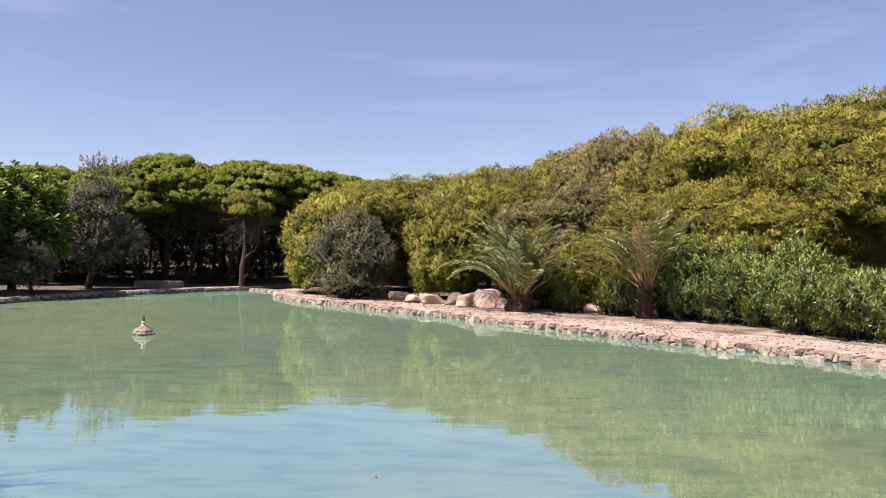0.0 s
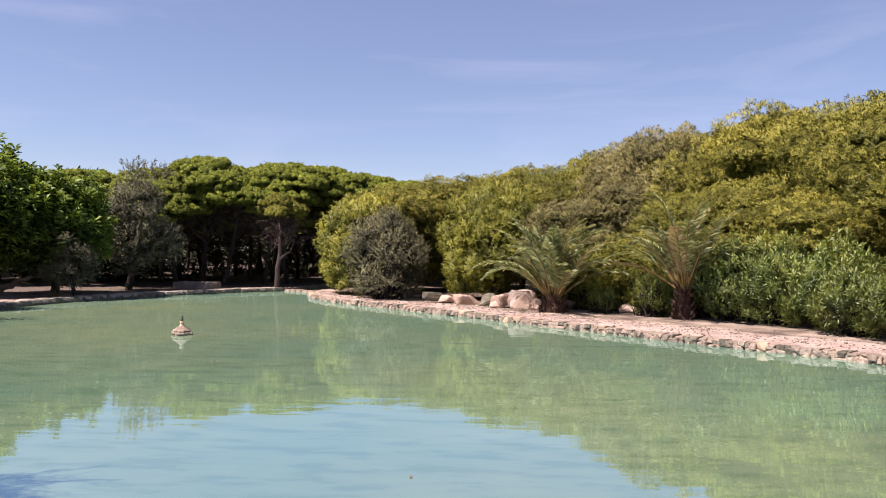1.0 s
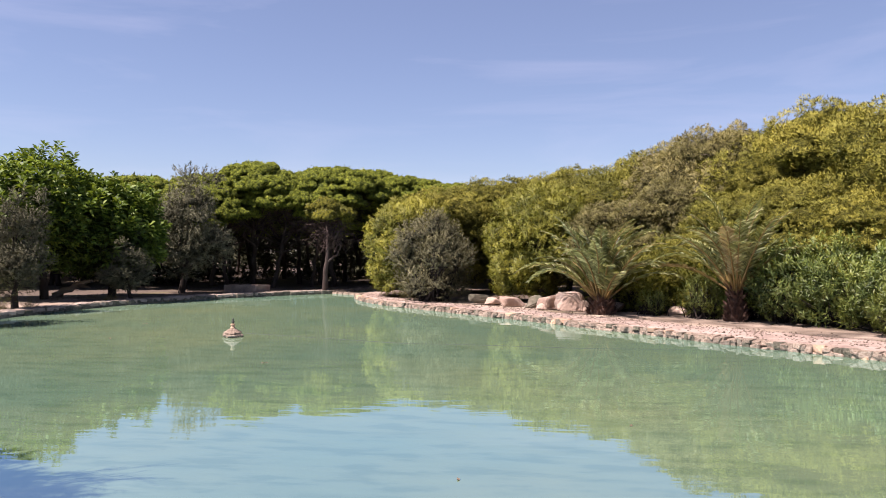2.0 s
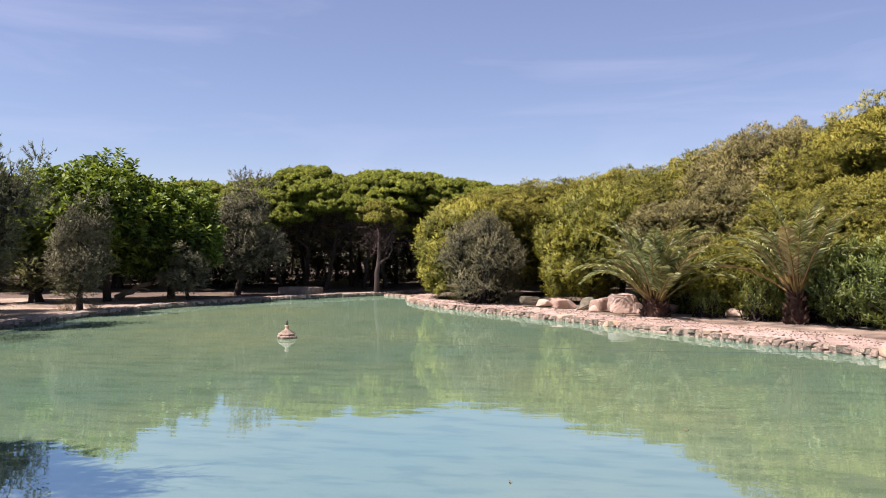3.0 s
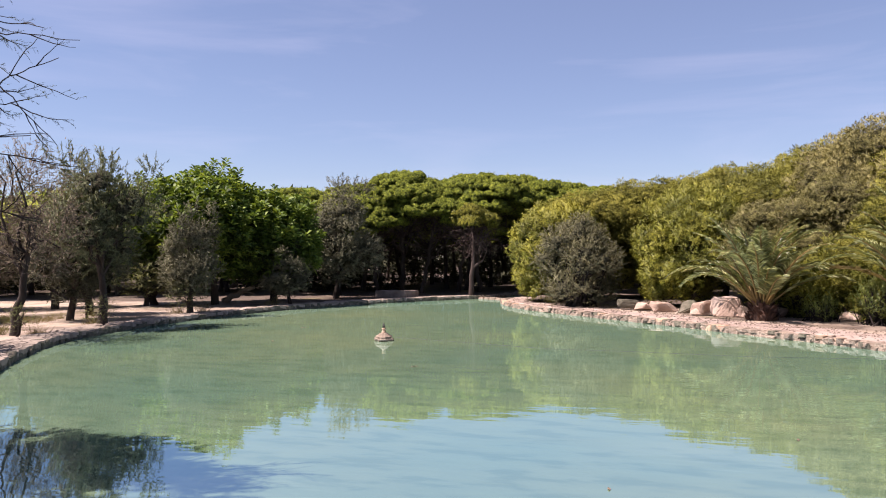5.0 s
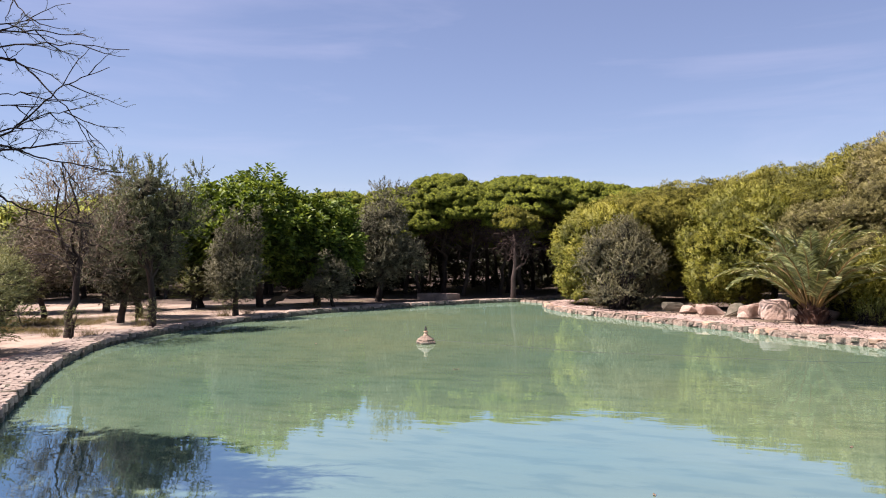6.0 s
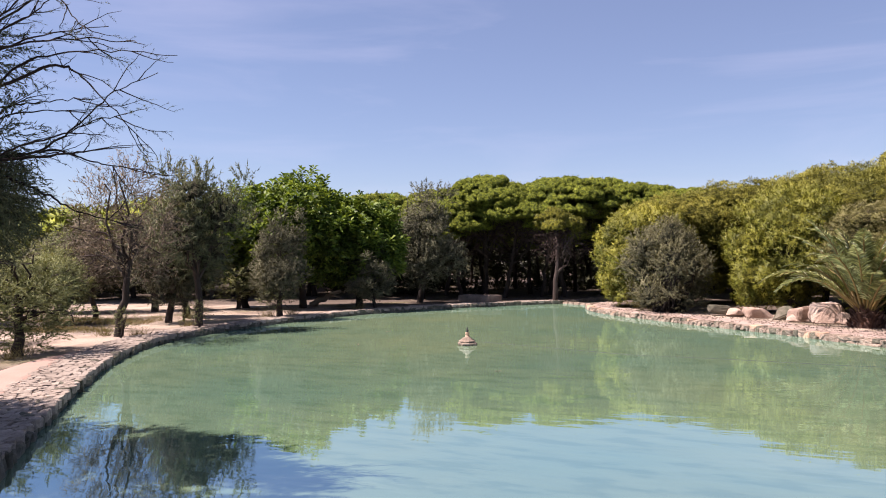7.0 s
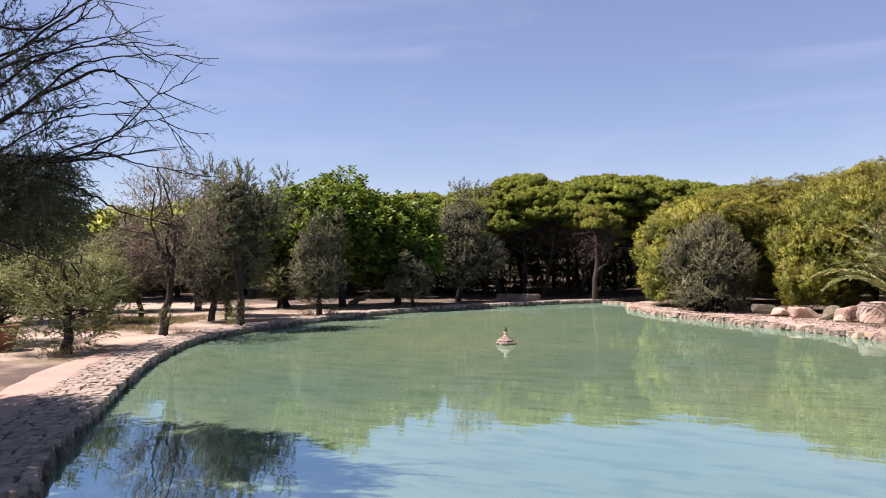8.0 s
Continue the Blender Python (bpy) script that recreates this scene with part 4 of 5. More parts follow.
def lobed_bush(name, seed, x, y, h, r, mat, label, category, dens, per, size, width, lobe_n=34, inner=TAMARISK_INNER, group=""):
    """A dense rounded shrub of many leafy lobes that reach the ground."""
    rng = np.random.default_rng(seed)
    ob = empty(name, label, category, group, at=(x, y, GROUND_Z - 0.02))
    lobes = []
    for k in range(lobe_n):
        d = dirs(rng, 1, -0.9 if k % 2 else -0.2)[0]
        big = rng.uniform(0.3, 0.6) * r / 2
        at = np.array([0, 0, h * 0.4]) + d * (np.array([r, r, h * 0.6]) - big) * rng.uniform(0.72, 1.06)
        lobes.append((np.array([at[0], at[1], max(at[2], big * 0.8)]), big))
    for k in range(lobe_n // 3):
        a, q = rng.uniform(0, 6.28), rng.uniform(0.2, 0.95) * r
        lobes.append((np.array([math.cos(a) * q, math.sin(a) * q, h * (1.0 - 0.62 * (q / r) ** 2) + rng.uniform(-0.25, 0.1)]), rng.uniform(0.14, 0.26)))
    v, f = join([tube(bent(rng, (rng.normal() * 0.25, rng.normal() * 0.25, -0.05), c, 5, 0.05), np.linspace(0.035, 0.01, 5), 5) for c, _ in lobes])
    mesh_part("stem", soup("stem", v, f), TWIG, ob, kind="stuff")
    c, w = lobed(rng, lobes, dens, -0.85, 1.0)
    (tv, tf), (lv, lf, ln) = sprays(rng, c - w * 0.1, w + np.array([0, 0, 0.55]), 4, 0.1, 0.08, size, width, per, 0.006)
    mesh_part("twig", soup("twig", tv, tf), TWIG, ob, kind="stuff")
    mesh_part("foliage", soup("foliage", lv, lf, ln), mat, ob, kind="stuff")
    # lumps whose colour carries the shade between the shrub's lobes
    mesh_part("inner_crown", soup("inner_crown", *inner_mass(lobes, seed, 2, 1.0, 0.5 if inner is TAMARISK_INNER else 0.8)), inner, ob, "lumps filling the shrub, shade in their colour", "stuff")
    return ob


lobed_bush("saltbush", 60, -3.15, 26.4, 2.98, 1.5, SILVER, "large rounded grey-leaved shrub on the bank", "shrub", 44, 7, 0.075, 0.02, 56)
for k, (x, y, h, r) in enumerate([(3.0, 23.2, 2.0, 1.1), (4.15, 22.5, 1.9, 1.05), (3.5, 22.35, 1.2, 0.7), (4.9, 21.6, 1.5, 0.75)]):
    lobed_bush("shrub", 160 + k, x, y, h, r, PINE_YOUNG, "domed olive-green shrub behind the palms", "shrub", 60, 7, 0.07, 0.017, 40, YOUNG_INNER, "domed shrubs behind the palms")


def palm(seed, x, y, trunk_h, trunk_r, fronds, length, label, spread=40.0, dry=0):
    """A young date palm: stub of old leaf bases, steep feather leaves that bend over near their tips."""
    rng = np.random.default_rng(seed)
    ob = empty("date_palm", label, "palm tree", "date palms on the east bank", at=(x, y, GROUND_Z - 0.02))
    v, f = tube([(0, 0, -0.1), (0.02, 0, trunk_h * 0.35), (0.03, 0.02, trunk_h * 0.8), (0.02, 0.02, trunk_h + 0.12)], np.array([1.0, 0.92, 0.7, 0.3]) * trunk_r, 14)
    mesh_part("trunk", soup("trunk", v, f), PALM_BARK, ob)
    n = 190
    a, z = rng.uniform(0, 2 * math.pi, n), rng.uniform(0.0, trunk_h, n)
    rad = np.stack([np.cos(a), np.sin(a), rng.uniform(0.7, 1.8, n)], 1)
    at = trunk_r * (0.95 - 0.35 * z / trunk_h)
    base = np.stack([np.cos(a) * at, np.sin(a) * at, z - 0.06], 1)
    v, f = leaves(rng, base, unit(rad), rng.uniform(0.12, 0.26, n), np.full(n, 0.09))
    mesh_part("leaf_base", soup("leaf_base", v, f), PALM_BARK, ob, "stubs of cut brown leaf stalks", "stuff")
    for k in range(fronds):
        az = k * 2.39996 + rng.normal() * 0.4
        rise = radians(88 - spread * (k / fronds) ** 0.85 + rng.normal() * 10) if k >= dry else radians(rng.uniform(30, 58))
        L, bow = length * rng.uniform(0.7, 1.06), rng.uniform(0.5, 1.2)
        steps = 14
        p = np.array([math.cos(az) * trunk_r * 0.5, math.sin(az) * trunk_r * 0.5, trunk_h * rng.uniform(0.8, 1.05)])
        path, way = [p], []
        el = rise
        for s in range(steps):
            d = np.array([math.cos(az) * math.cos(el), math.sin(az) * math.cos(el), math.sin(el)])
            way.append(d)
            p = p + d * L / steps
            path.append(p)
            el += rng.normal() * 0.02
            el -= radians((1.2 + 12.5 * (s / steps) ** 1.3) * bow)
            az += rng.normal() * 0.015
        path, way = np.array(path), np.array(way + [way[-1]])
        v, f = tube(path, np.linspace(0.034, 0.005, steps + 1), 5)
        rachis = mesh_part("frond", soup("frond", v, f), PETIOLE, ob)
        m = 58
        s = np.repeat(np.linspace(0.18, 0.99, m), 2)
        b = np.stack([np.interp(s * steps, np.arange(steps + 1), path[:, j]) for j in range(3)], 1)
        w = unit(np.stack([np.interp(s * steps, np.arange(steps + 1), way[:, j]) for j in range(3)], 1))
        flat = np.array([-math.sin(az), math.cos(az), 0.0])
        sign = np.where(np.arange(2 * m) % 2, 1, -1)[:, None]
        up = unit(np.cross(np.broadcast_to(flat, w.shape), w))
        up = up * np.sign(up[:, 2:] + 1e-6)
        d = unit(w * 0.75 + flat * sign * 0.7 + up * 0.22 + rng.normal(size=w.shape) * 0.1)
        ll = 0.34 * np.sin(np.clip(s * 1.02, 0, 1) * math.pi * 0.8 + 0.32) * rng.uniform(0.8, 1.12, 2 * m) * length / 2.3
        v, f = leaves(rng, b, d, np.maximum(ll, 0.08), np.full(2 * m, 0.024), 0.2)
        mesh_part("leaflet", soup("leaflet", v, f), PALM_DRY if k < dry else PALM, rachis, kind="stuff")
    return ob


palm(71, 2.2, 21.3, 0.5, 0.34, 54, 2.5, "bushy young date palm with grey-green arching fronds", 39.0)
palm(72, 5.4, 19.75, 0.85, 0.21, 32, 2.55, "young date palm with stubby trunk and some dry fronds", 44.0, 4)


def far_woods():
    """The closed edge of the pine wood all round, far off, shade painted into its leaves."""
    rng = np.random.default_rng(77)
    cs, ws = [], []
    for k in range(400):
        a, d = rng.uniform(0, 2 * math.pi), rng.uniform(74, 104)
        c = np.array([d * math.sin(a), d * math.cos(a), rng.uniform(0.8, 4.6)])
        n = 30
        w = dirs(rng, n, -0.6)
        cs.append(c + w * np.array([2.8, 2.8, 1.5]) * rng.uniform(0.6, 1, (n, 1)))
        ws.append(w)
    v, f, nn = tufts(rng, np.concatenate(cs), np.concatenate(ws), 5, 1.1, 0.5, 0.7)
    tagged(mesh_part("far_woods", soup("far_woods", v, f, nn), SCRUB_SHADED), "pine wood far behind the pond, coloured as if in shade", "woods", kind="stuff")


far_woods()


def undergrowth():
    """Low scrub added under the pines, with their deep shade in its colour."""
    rng = np.random.default_rng(78)
    cs, ws = [], []
    for k in range(150):
        a, d = radians(rng.uniform(-68, 34)), rng.uniform(40, 60)
        h = rng.uniform(0.35, 0.95)
        n = 34
        w = dirs(rng, n, -0.2)
        cs.append(np.array([d * math.sin(a), d * math.cos(a), GROUND_Z + h * 0.35]) + w * np.array([1.1, 1.1, h * 0.65]) * rng.uniform(0.6, 1, (n, 1)))
        ws.append(w)
    v, f, nn = tufts(rng, np.concatenate(cs), np.concatenate(ws), 5, 0.32, 0.1, 0.7)
    tagged(mesh_part("undergrowth", soup("undergrowth", v, f, nn), SCRUB_SHADED), "low scrub added under the pines, shade in its colour", "scrub", kind="stuff")


undergrowth()


# ---- things on the banks and in the water ----
def boulder(seed, x, y, size, mat, label, turn=0, sink=0.12):
    """An angular block: the hull of scattered points, its edges worn, its faces uneven."""
    rng = np.random.default_rng(seed)
    p = rng.uniform(-1, 1, (26, 3))
    p = np.sign(p) * np.abs(p) ** 0.7
    p /= np.maximum(1.0, np.linalg.norm(p, axis=1, keepdims=True) / 1.18)
    p[:, :2] *= 1.12 - 0.3 * p[:, 2:]
    p[:, :2] += p[:, 2:] * rng.uniform(-0.25, 0.25, (1, 2))
    bm = bmesh.new()
    for q in p:
        bm.verts.new(q * np.array(size))
    hull = bmesh.ops.convex_hull(bm, input=bm.verts[:])
    inside = {v for v in hull["geom_interior"] + hull["geom_unused"] if isinstance(v, bmesh.types.BMVert)}
    if inside:
        bmesh.ops.delete(bm, geom=list(inside), context="VERTS")
    bmesh.ops.dissolve_limit(bm, angle_limit=radians(14), verts=bm.verts[:], edges=bm.edges[:])
    bmesh.ops.bevel(bm, geom=bm.edges[:], offset=min(size) * 0.1, segments=2, affect="EDGES")
    bmesh.ops.triangulate(bm, faces=bm.faces[:])
    bmesh.ops.subdivide_edges(bm, edges=bm.edges[:], cuts=2, use_grid_fill=True)
    bm.normal_update()
    for v in bm.verts:
        q = v.co / min(size)
        v.co += v.normal * min(size) * (0.07 * noise.noise(q * 1.9 + Vector((seed, 0, 0))) + 0.03 * noise.noise(q * 6 + Vector((seed, 0, 0))))
    ob = part("boulder", bm, mat)
    low = min(v.co.z for v in ob.data.vertices)
    ob.matrix_basis = pose(x, y, GROUND_Z - low - sink * size[2], 0, 0, turn)
    return tagged(ob, label, "boulder", "boulders on the east bank")


# the dark one beside the saltbush has that shrub's shadow in its colour
for k, (x, y, sx, sy, sz, dark) in enumerate([(1.4, 22.6, 0.5, 0.4, 0.4, 0), (0.85, 23.1, 0.36, 0.3, 0.24, 0), (0.45, 23.9, 0.33, 0.3, 0.24, 1),
                                             (1.85, 22.3, 0.26, 0.22, 0.2, 0), (-0.35, 24.3, 0.4, 0.3, 0.2, 0), (-1.4, 25.0, 0.4, 0.32, 0.22, 1),
                                             (2.75, 22.4, 0.3, 0.26, 0.17, 0), (3.7, 22.0, 0.34, 0.2, 0.13, 0), (4.35, 21.6, 0.3, 0.24, 0.16, 0),
                                             (-0.9, 24.7, 0.3, 0.25, 0.14, 0), (0.75, 23.0, 0.3, 0.2, 0.13, 0)]):
    boulder(80 + k, x, y, (sx, sy, sz), STONE_DARK if dark else ROCK, "dark grey limestone boulder" if dark else "pale pink limestone boulder", 37 * k)


def fountain_head():
    """A small bronze fountain nozzle on a stone mound that stands just out of the water."""
    ob = empty("fountain", "small stone-mounted bronze fountain nozzle rising from the pond", "fountain", at=(-6.2, 15.68, WATER_Z))
    def turned(rings, seg=24, rough=0.0, seed=0):
        bm = bmesh.new()
        loops = []
        for r, z in rings:
            loops.append([bm.verts.new((r * (1 + rough * noise.noise(Vector((math.cos(i / seg * 6.283) * 3, math.sin(i / seg * 6.283) * 3, z * 9 + seed)))) * math.cos(i / seg * 6.283),
                                        r * (1 + rough * noise.noise(Vector((math.cos(i / seg * 6.283) * 3, math.sin(i / seg * 6.283) * 3, z * 9 + seed)))) * math.sin(i / seg * 6.283), z)) for i in range(seg)])
        for a, b in zip(loops, loops[1:]):
            for i in range(seg):
                bm.faces.new((a[i], a[(i + 1) % seg], b[(i + 1) % seg], b[i]))
        bm.faces.new(loops[-1])
        return bm
    part("stone_base", turned([(0.26, -0.6), (0.235, -0.03), (0.19, 0.005), (0.215, 0.03), (0.215, 0.05), (0.165, 0.066), (0.185, 0.085), (0.175, 0.1), (0.125, 0.125), (0.08, 0.165), (0.045, 0.18)], 30, 0.42), STONE, ob)
    part("collar", turned([(0.05, 0.17), (0.055, 0.19), (0.04, 0.215), (0.04, 0.25), (0.052, 0.262), (0.05, 0.275), (0.028, 0.28)], 16), STONE_RED, ob, "rusty stone collar")
    part("nozzle", turned([(0.022, 0.275), (0.024, 0.31), (0.034, 0.318), (0.034, 0.334), (0.018, 0.342), (0.015, 0.385), (0.008, 0.395)], 14), IRON, ob, "dark bronze nozzle")


fountain_head()

rng = np.random.default_rng(5)
way = np.array([(-6.2, 16.4), (-4.9, 15.9), (-3.5, 15.45), (-2.3, 14.98), (-0.9, 14.9), (1.3, 14.7), (3.0, 14.8), (4.7, 15.05)])
run = np.linspace(0, 7, 43)
hose_path = np.stack([np.interp(run, np.arange(8), way[:, 0]), np.interp(run, np.arange(8), way[:, 1]) + 0.04 * np.sin(run * 2.1), np.full(43, WATER_Z - 0.0085)], 1)
v, f = tube(hose_path, np.full(43, 0.014), 6)
tagged(mesh_part("hose", soup("hose", v, f), HOSE), "thin dark water hose lying just under the surface", "hose")


def block_bench():
    """A low plastered trough of blocks behind the far wall."""
    ob = empty("trough", "low weathered plaster trough behind the pond wall", "trough", at=(-11.85, 31.55, GROUND_Z - 0.02), turn=-17)
    def box(sx, sy, sz, cx, cy, cz):
        bm = bmesh.new()
        bmesh.ops.create_cube(bm, size=1.0, matrix=Matrix.LocRotScale((cx, cy, cz), None, (sx, sy, sz)))
        bmesh.ops.bevel(bm, geom=bm.edges[:], offset=0.018, segments=2, affect="EDGES")
        return bm
    part("side", box(1.7, 0.16, 0.3, 0, -0.42, 0.15), WHITEWASH, ob)
    part("side", box(1.7, 0.16, 0.3, 0, 0.42, 0.15), WHITEWASH, ob)
    part("end", box(0.16, 0.68, 0.3, -0.77, 0, 0.15), WHITEWASH, ob)
    part("end", box(0.16, 0.68, 0.3, 0.77, 0, 0.15), WHITEWASH, ob)
    part("fill", box(1.4, 0.7, 0.2, 0, 0, 0.1), MORTAR, ob, "dry earth fill")


block_bench()


def planter(x, y):
    ob = empty("planter", "large round terracotta planter standing on the sand", "planter", at=(x, y, GROUND_Z - 0.02))
    bm = bmesh.new()
    prof = [(0.24, 0.0), (0.27, 0.05), (0.34, 0.30), (0.36, 0.42), (0.40, 0.43), (0.40, 0.52), (0.35, 0.52), (0.34, 0.46)]
    seg = 32
    loops = [[bm.verts.new((r * math.cos(i / seg * 6.2832), r * math.sin(i / seg * 6.2832), z)) for i in range(seg)] for r, z in prof]
    for a, b in zip(loops, loops[1:]):
        for i in range(seg):
            bm.faces.new((a[i], a[(i + 1) % seg], b[(i + 1) % seg], b[i]))
    part("pot", bm, TERRACOTTA, ob)
    bm = bmesh.new()
    bm.faces.new([bm.verts.new((0.345 * math.cos(i / seg * 6.2832), 0.345 * math.sin(i / seg * 6.2832), 0.47)) for i in range(seg)])
    part("soil", bm, MORTAR, ob, "dry soil")


planter(-14.95, 9.75)

# a pale dead trunk leaning on the ground behind the fig trees
dead = empty("dead_log", "pale dead log propped on the sand under the fig", "log", at=(-16.5, 26.2, GROUND_Z))
v, f = tube(bent(rng, (-0.75, 0, 0.02), (0.55, 0.2, 0.62), 8, 0.03, 0.03), np.linspace(0.14, 0.08, 8), 9)
mesh_part("trunk", soup("trunk", v, f), DEADWOOD, dead)
v, f = tube(bent(rng, (0.15, 0.1, 0.42), (0.75, -0.1, 0.35), 5, 0.05, 0.03), np.linspace(0.06, 0.03, 5), 7)
mesh_part("limb", soup("limb", v, f), DEADWOOD, dead)


def grass_tuft(name, seed, x, y, h, r, mat, label, category, n=120):
    """Dry stalks fanning out of the sand."""
    rng = np.random.default_rng(seed)
    d = unit(dirs(rng, n, 0.25) + np.array([0, 0, 0.5]))
    base = np.stack([rng.normal(size=n) * r * 0.35, rng.normal(size=n) * r * 0.35, np.zeros(n)], 1)
    v, f = blades(rng, base, d, rng.uniform(0.4, 1.1, n) * h, np.full(n, 0.009))
    ob = mesh_part(name, soup(name, v, f), mat)
    ob.matrix_basis = pose(x, y, GROUND_Z - 0.02)
    return tagged(ob, label, category, "dry tufts under the tamarisks")


for k, (x, y, h, r) in enumerate([(-14.9, 13.6, 0.55, 0.35), (-14.1, 13.9, 0.35, 0.3), (-14.9, 16.5, 0.4, 0.3), (-17.2, 17.7, 0.4, 0.35), (-15.2, 20.6, 0.5, 0.4), (-14.7, 21.2, 0.45, 0.3),
                                  (-16.9, 19.0, 0.6, 0.5), (-12.8, 9.6, 0.35, 0.4), (-13.6, 10.4, 0.35, 0.4), (-20.0, 16.6, 0.3, 0.6), (-18.2, 15.0, 0.28, 0.6), (-14.4, 25.1, 0.4, 0.4)]):
    grass_tuft("grass_tuft", 300 + k, x, y, h, r, GRASS, "tuft of dry straw-coloured stalks in the sand", "grass")


def turf(x, y, rx, ry, n, seed):
    """A patch of short dry turf."""
    rng = np.random.default_rng(seed)
    a, q = rng.uniform(0, 2 * math.pi, n), np.sqrt(rng.uniform(0, 1, n))
    base = np.stack([x + np.cos(a) * q * rx, y + np.sin(a) * q * ry, np.full(n, GROUND_Z - 0.03)], 1)
    way = unit(rng.normal(size=(n, 3)) * np.array([0.5, 0.5, 0.15]) + np.array([0, 0, 1.0]))
    v, f = blades(rng, base, way, rng.uniform(0.05, 0.17, n), np.full(n, 0.014))
    tagged(mesh_part("dry_turf", soup("dry_turf", v, f), GRASS), "patch of short yellowed turf on the sand", "grass", kind="stuff")


turf(-19.2, 17.0, 2.4, 1.1, 5000, 410)
turf(-17.2, 14.4, 1.6, 0.7, 2500, 411)


def litter(name, idx, lo, hi, n, size, mat, label, seed):
    """Fallen leaves and bits of bark strewn over a bank."""
    rng = np.random.default_rng(seed)
    k = rng.integers(0, len(idx), n)
    idx = np.array(idx)
    u = lo + (hi - lo) * rng.uniform(0, 1, n) ** 0.6
    p = LOOP[idx[k]] + OUTWARD[idx[k]] * u[:, None] + rng.normal(size=(n, 2)) * 0.08
    base = np.concatenate([p, np.full((n, 1), 0.222)], 1)
    a = rng.uniform(0, 2 * math.pi, n)
    way = unit(np.stack([np.cos(a), np.sin(a), rng.uniform(-0.02, 0.25, n)], 1))
    v, f = leaves(rng, base, way, rng.uniform(0.5, 1.4, n) * size, rng.uniform(0.25, 0.5, n) * size)
    tagged(mesh_part(name, soup(name, v, f), mat), label, "leaf litter", kind="stuff")


litter("leaf_litter", run_of(I_EAST, I_TIP), 1.3, 2.5, 260, 0.055, LITTER, "brown fallen leaves on the gravel walk", 401)
litter("leaf_litter", run_of(I_INLET, I_BEND), 1.9, 4.4, 2200, 0.055, LITTER, "brown fallen leaves and twigs on the sand", 402)


def pebbles(idx, lo, hi, n, seed):
    rng = np.random.default_rng(seed)
    vs, fs = [], []
    unit_v = np.array([(1, 0, 0), (-1, 0, 0), (0, 1, 0), (0, -1, 0), (0, 0, 1), (0.0, 0, -1)])
    unit_f = np.array([(0, 2, 4), (2, 1, 4), (1, 3, 4), (3, 0, 4), (2, 0, 5), (1, 2, 5), (3, 1, 5), (0, 3, 5)])
    for k in range(n):
        i = idx[int(rng.integers(len(idx)))]
        p = LOOP[i] + OUTWARD[i] * rng.uniform(lo, hi) + rng.normal(size=2) * 0.1
        s = rng.uniform(0.01, 0.028) * rng.uniform(0.7, 1.3, 3) * np.array([1, 1, 0.6])
        vs.append((unit_v + rng.normal(size=(6, 3)) * 0.15) * s + np.array([p[0], p[1], 0.212]))
        fs.append(unit_f + 6 * k)
    tagged(mesh_part("pebbles", soup("pebbles", np.concatenate(vs), np.concatenate(fs)), STONE), "small pale pebbles scattered over the walk", "pebbles", kind="stuff")


pebbles(run_of(I_EAST, I_TIP), 0.4, 2.0, 2600, 403)

# a low stone sill across the mouth of the inlet
sill = empty("weir", "low sill of pale stone blocks across the inlet", "weir", at=(-7.6, 32.55, 0.03), turn=-40)
for k in range(5):
    bm = bmesh.new()
    bmesh.ops.create_cube(bm, size=1.0, matrix=Matrix.LocRotScale((-0.84 + 0.42 * k, 0.02 * (k % 2), -0.2), None, (0.4, 0.34, 0.62 + 0.015 * (k % 3))))
    bmesh.ops.bevel(bm, geom=bm.edges[:], offset=0.03, segments=2, affect="EDGES")
    part("block", bm, STONE, sill)

# leaves that float on the pond
for k, (x, y, s) in enumerate([(-0.5, 6.0, 0.03), (1.15, 8.1, 0.035), (-4.2, 12.0, 0.05), (-8.6, 15.0, 0.06), (-9.5, 18.2, 0.07)]):
    r = np.random.default_rng(500 + k)
    bm = bmesh.new()
    ring = [bm.verts.new((math.cos(q) * s * (1 + 0.2 * math.cos(2 * q)), math.sin(q) * s * 0.42 * r.uniform(0.8, 1.2), 0.004 + 0.004 * math.sin(3 * q))) for q in np.linspace(0, 2 * math.pi, 14, endpoint=False)]
    mid = bm.verts.new((0, 0, 0.003))
    for i in range(14):
        bm.faces.new((mid, ring[i], ring[(i + 1) % 14]))
    ob = part("floating_leaf", bm, LITTER)
    ob.matrix_basis = pose(x, y, WATER_Z + 0.002, 0, 0, float(r.uniform(0, 360)))
    tagged(ob, "dark soaked leaf floating on the pond", "leaf", "leaves on the water")


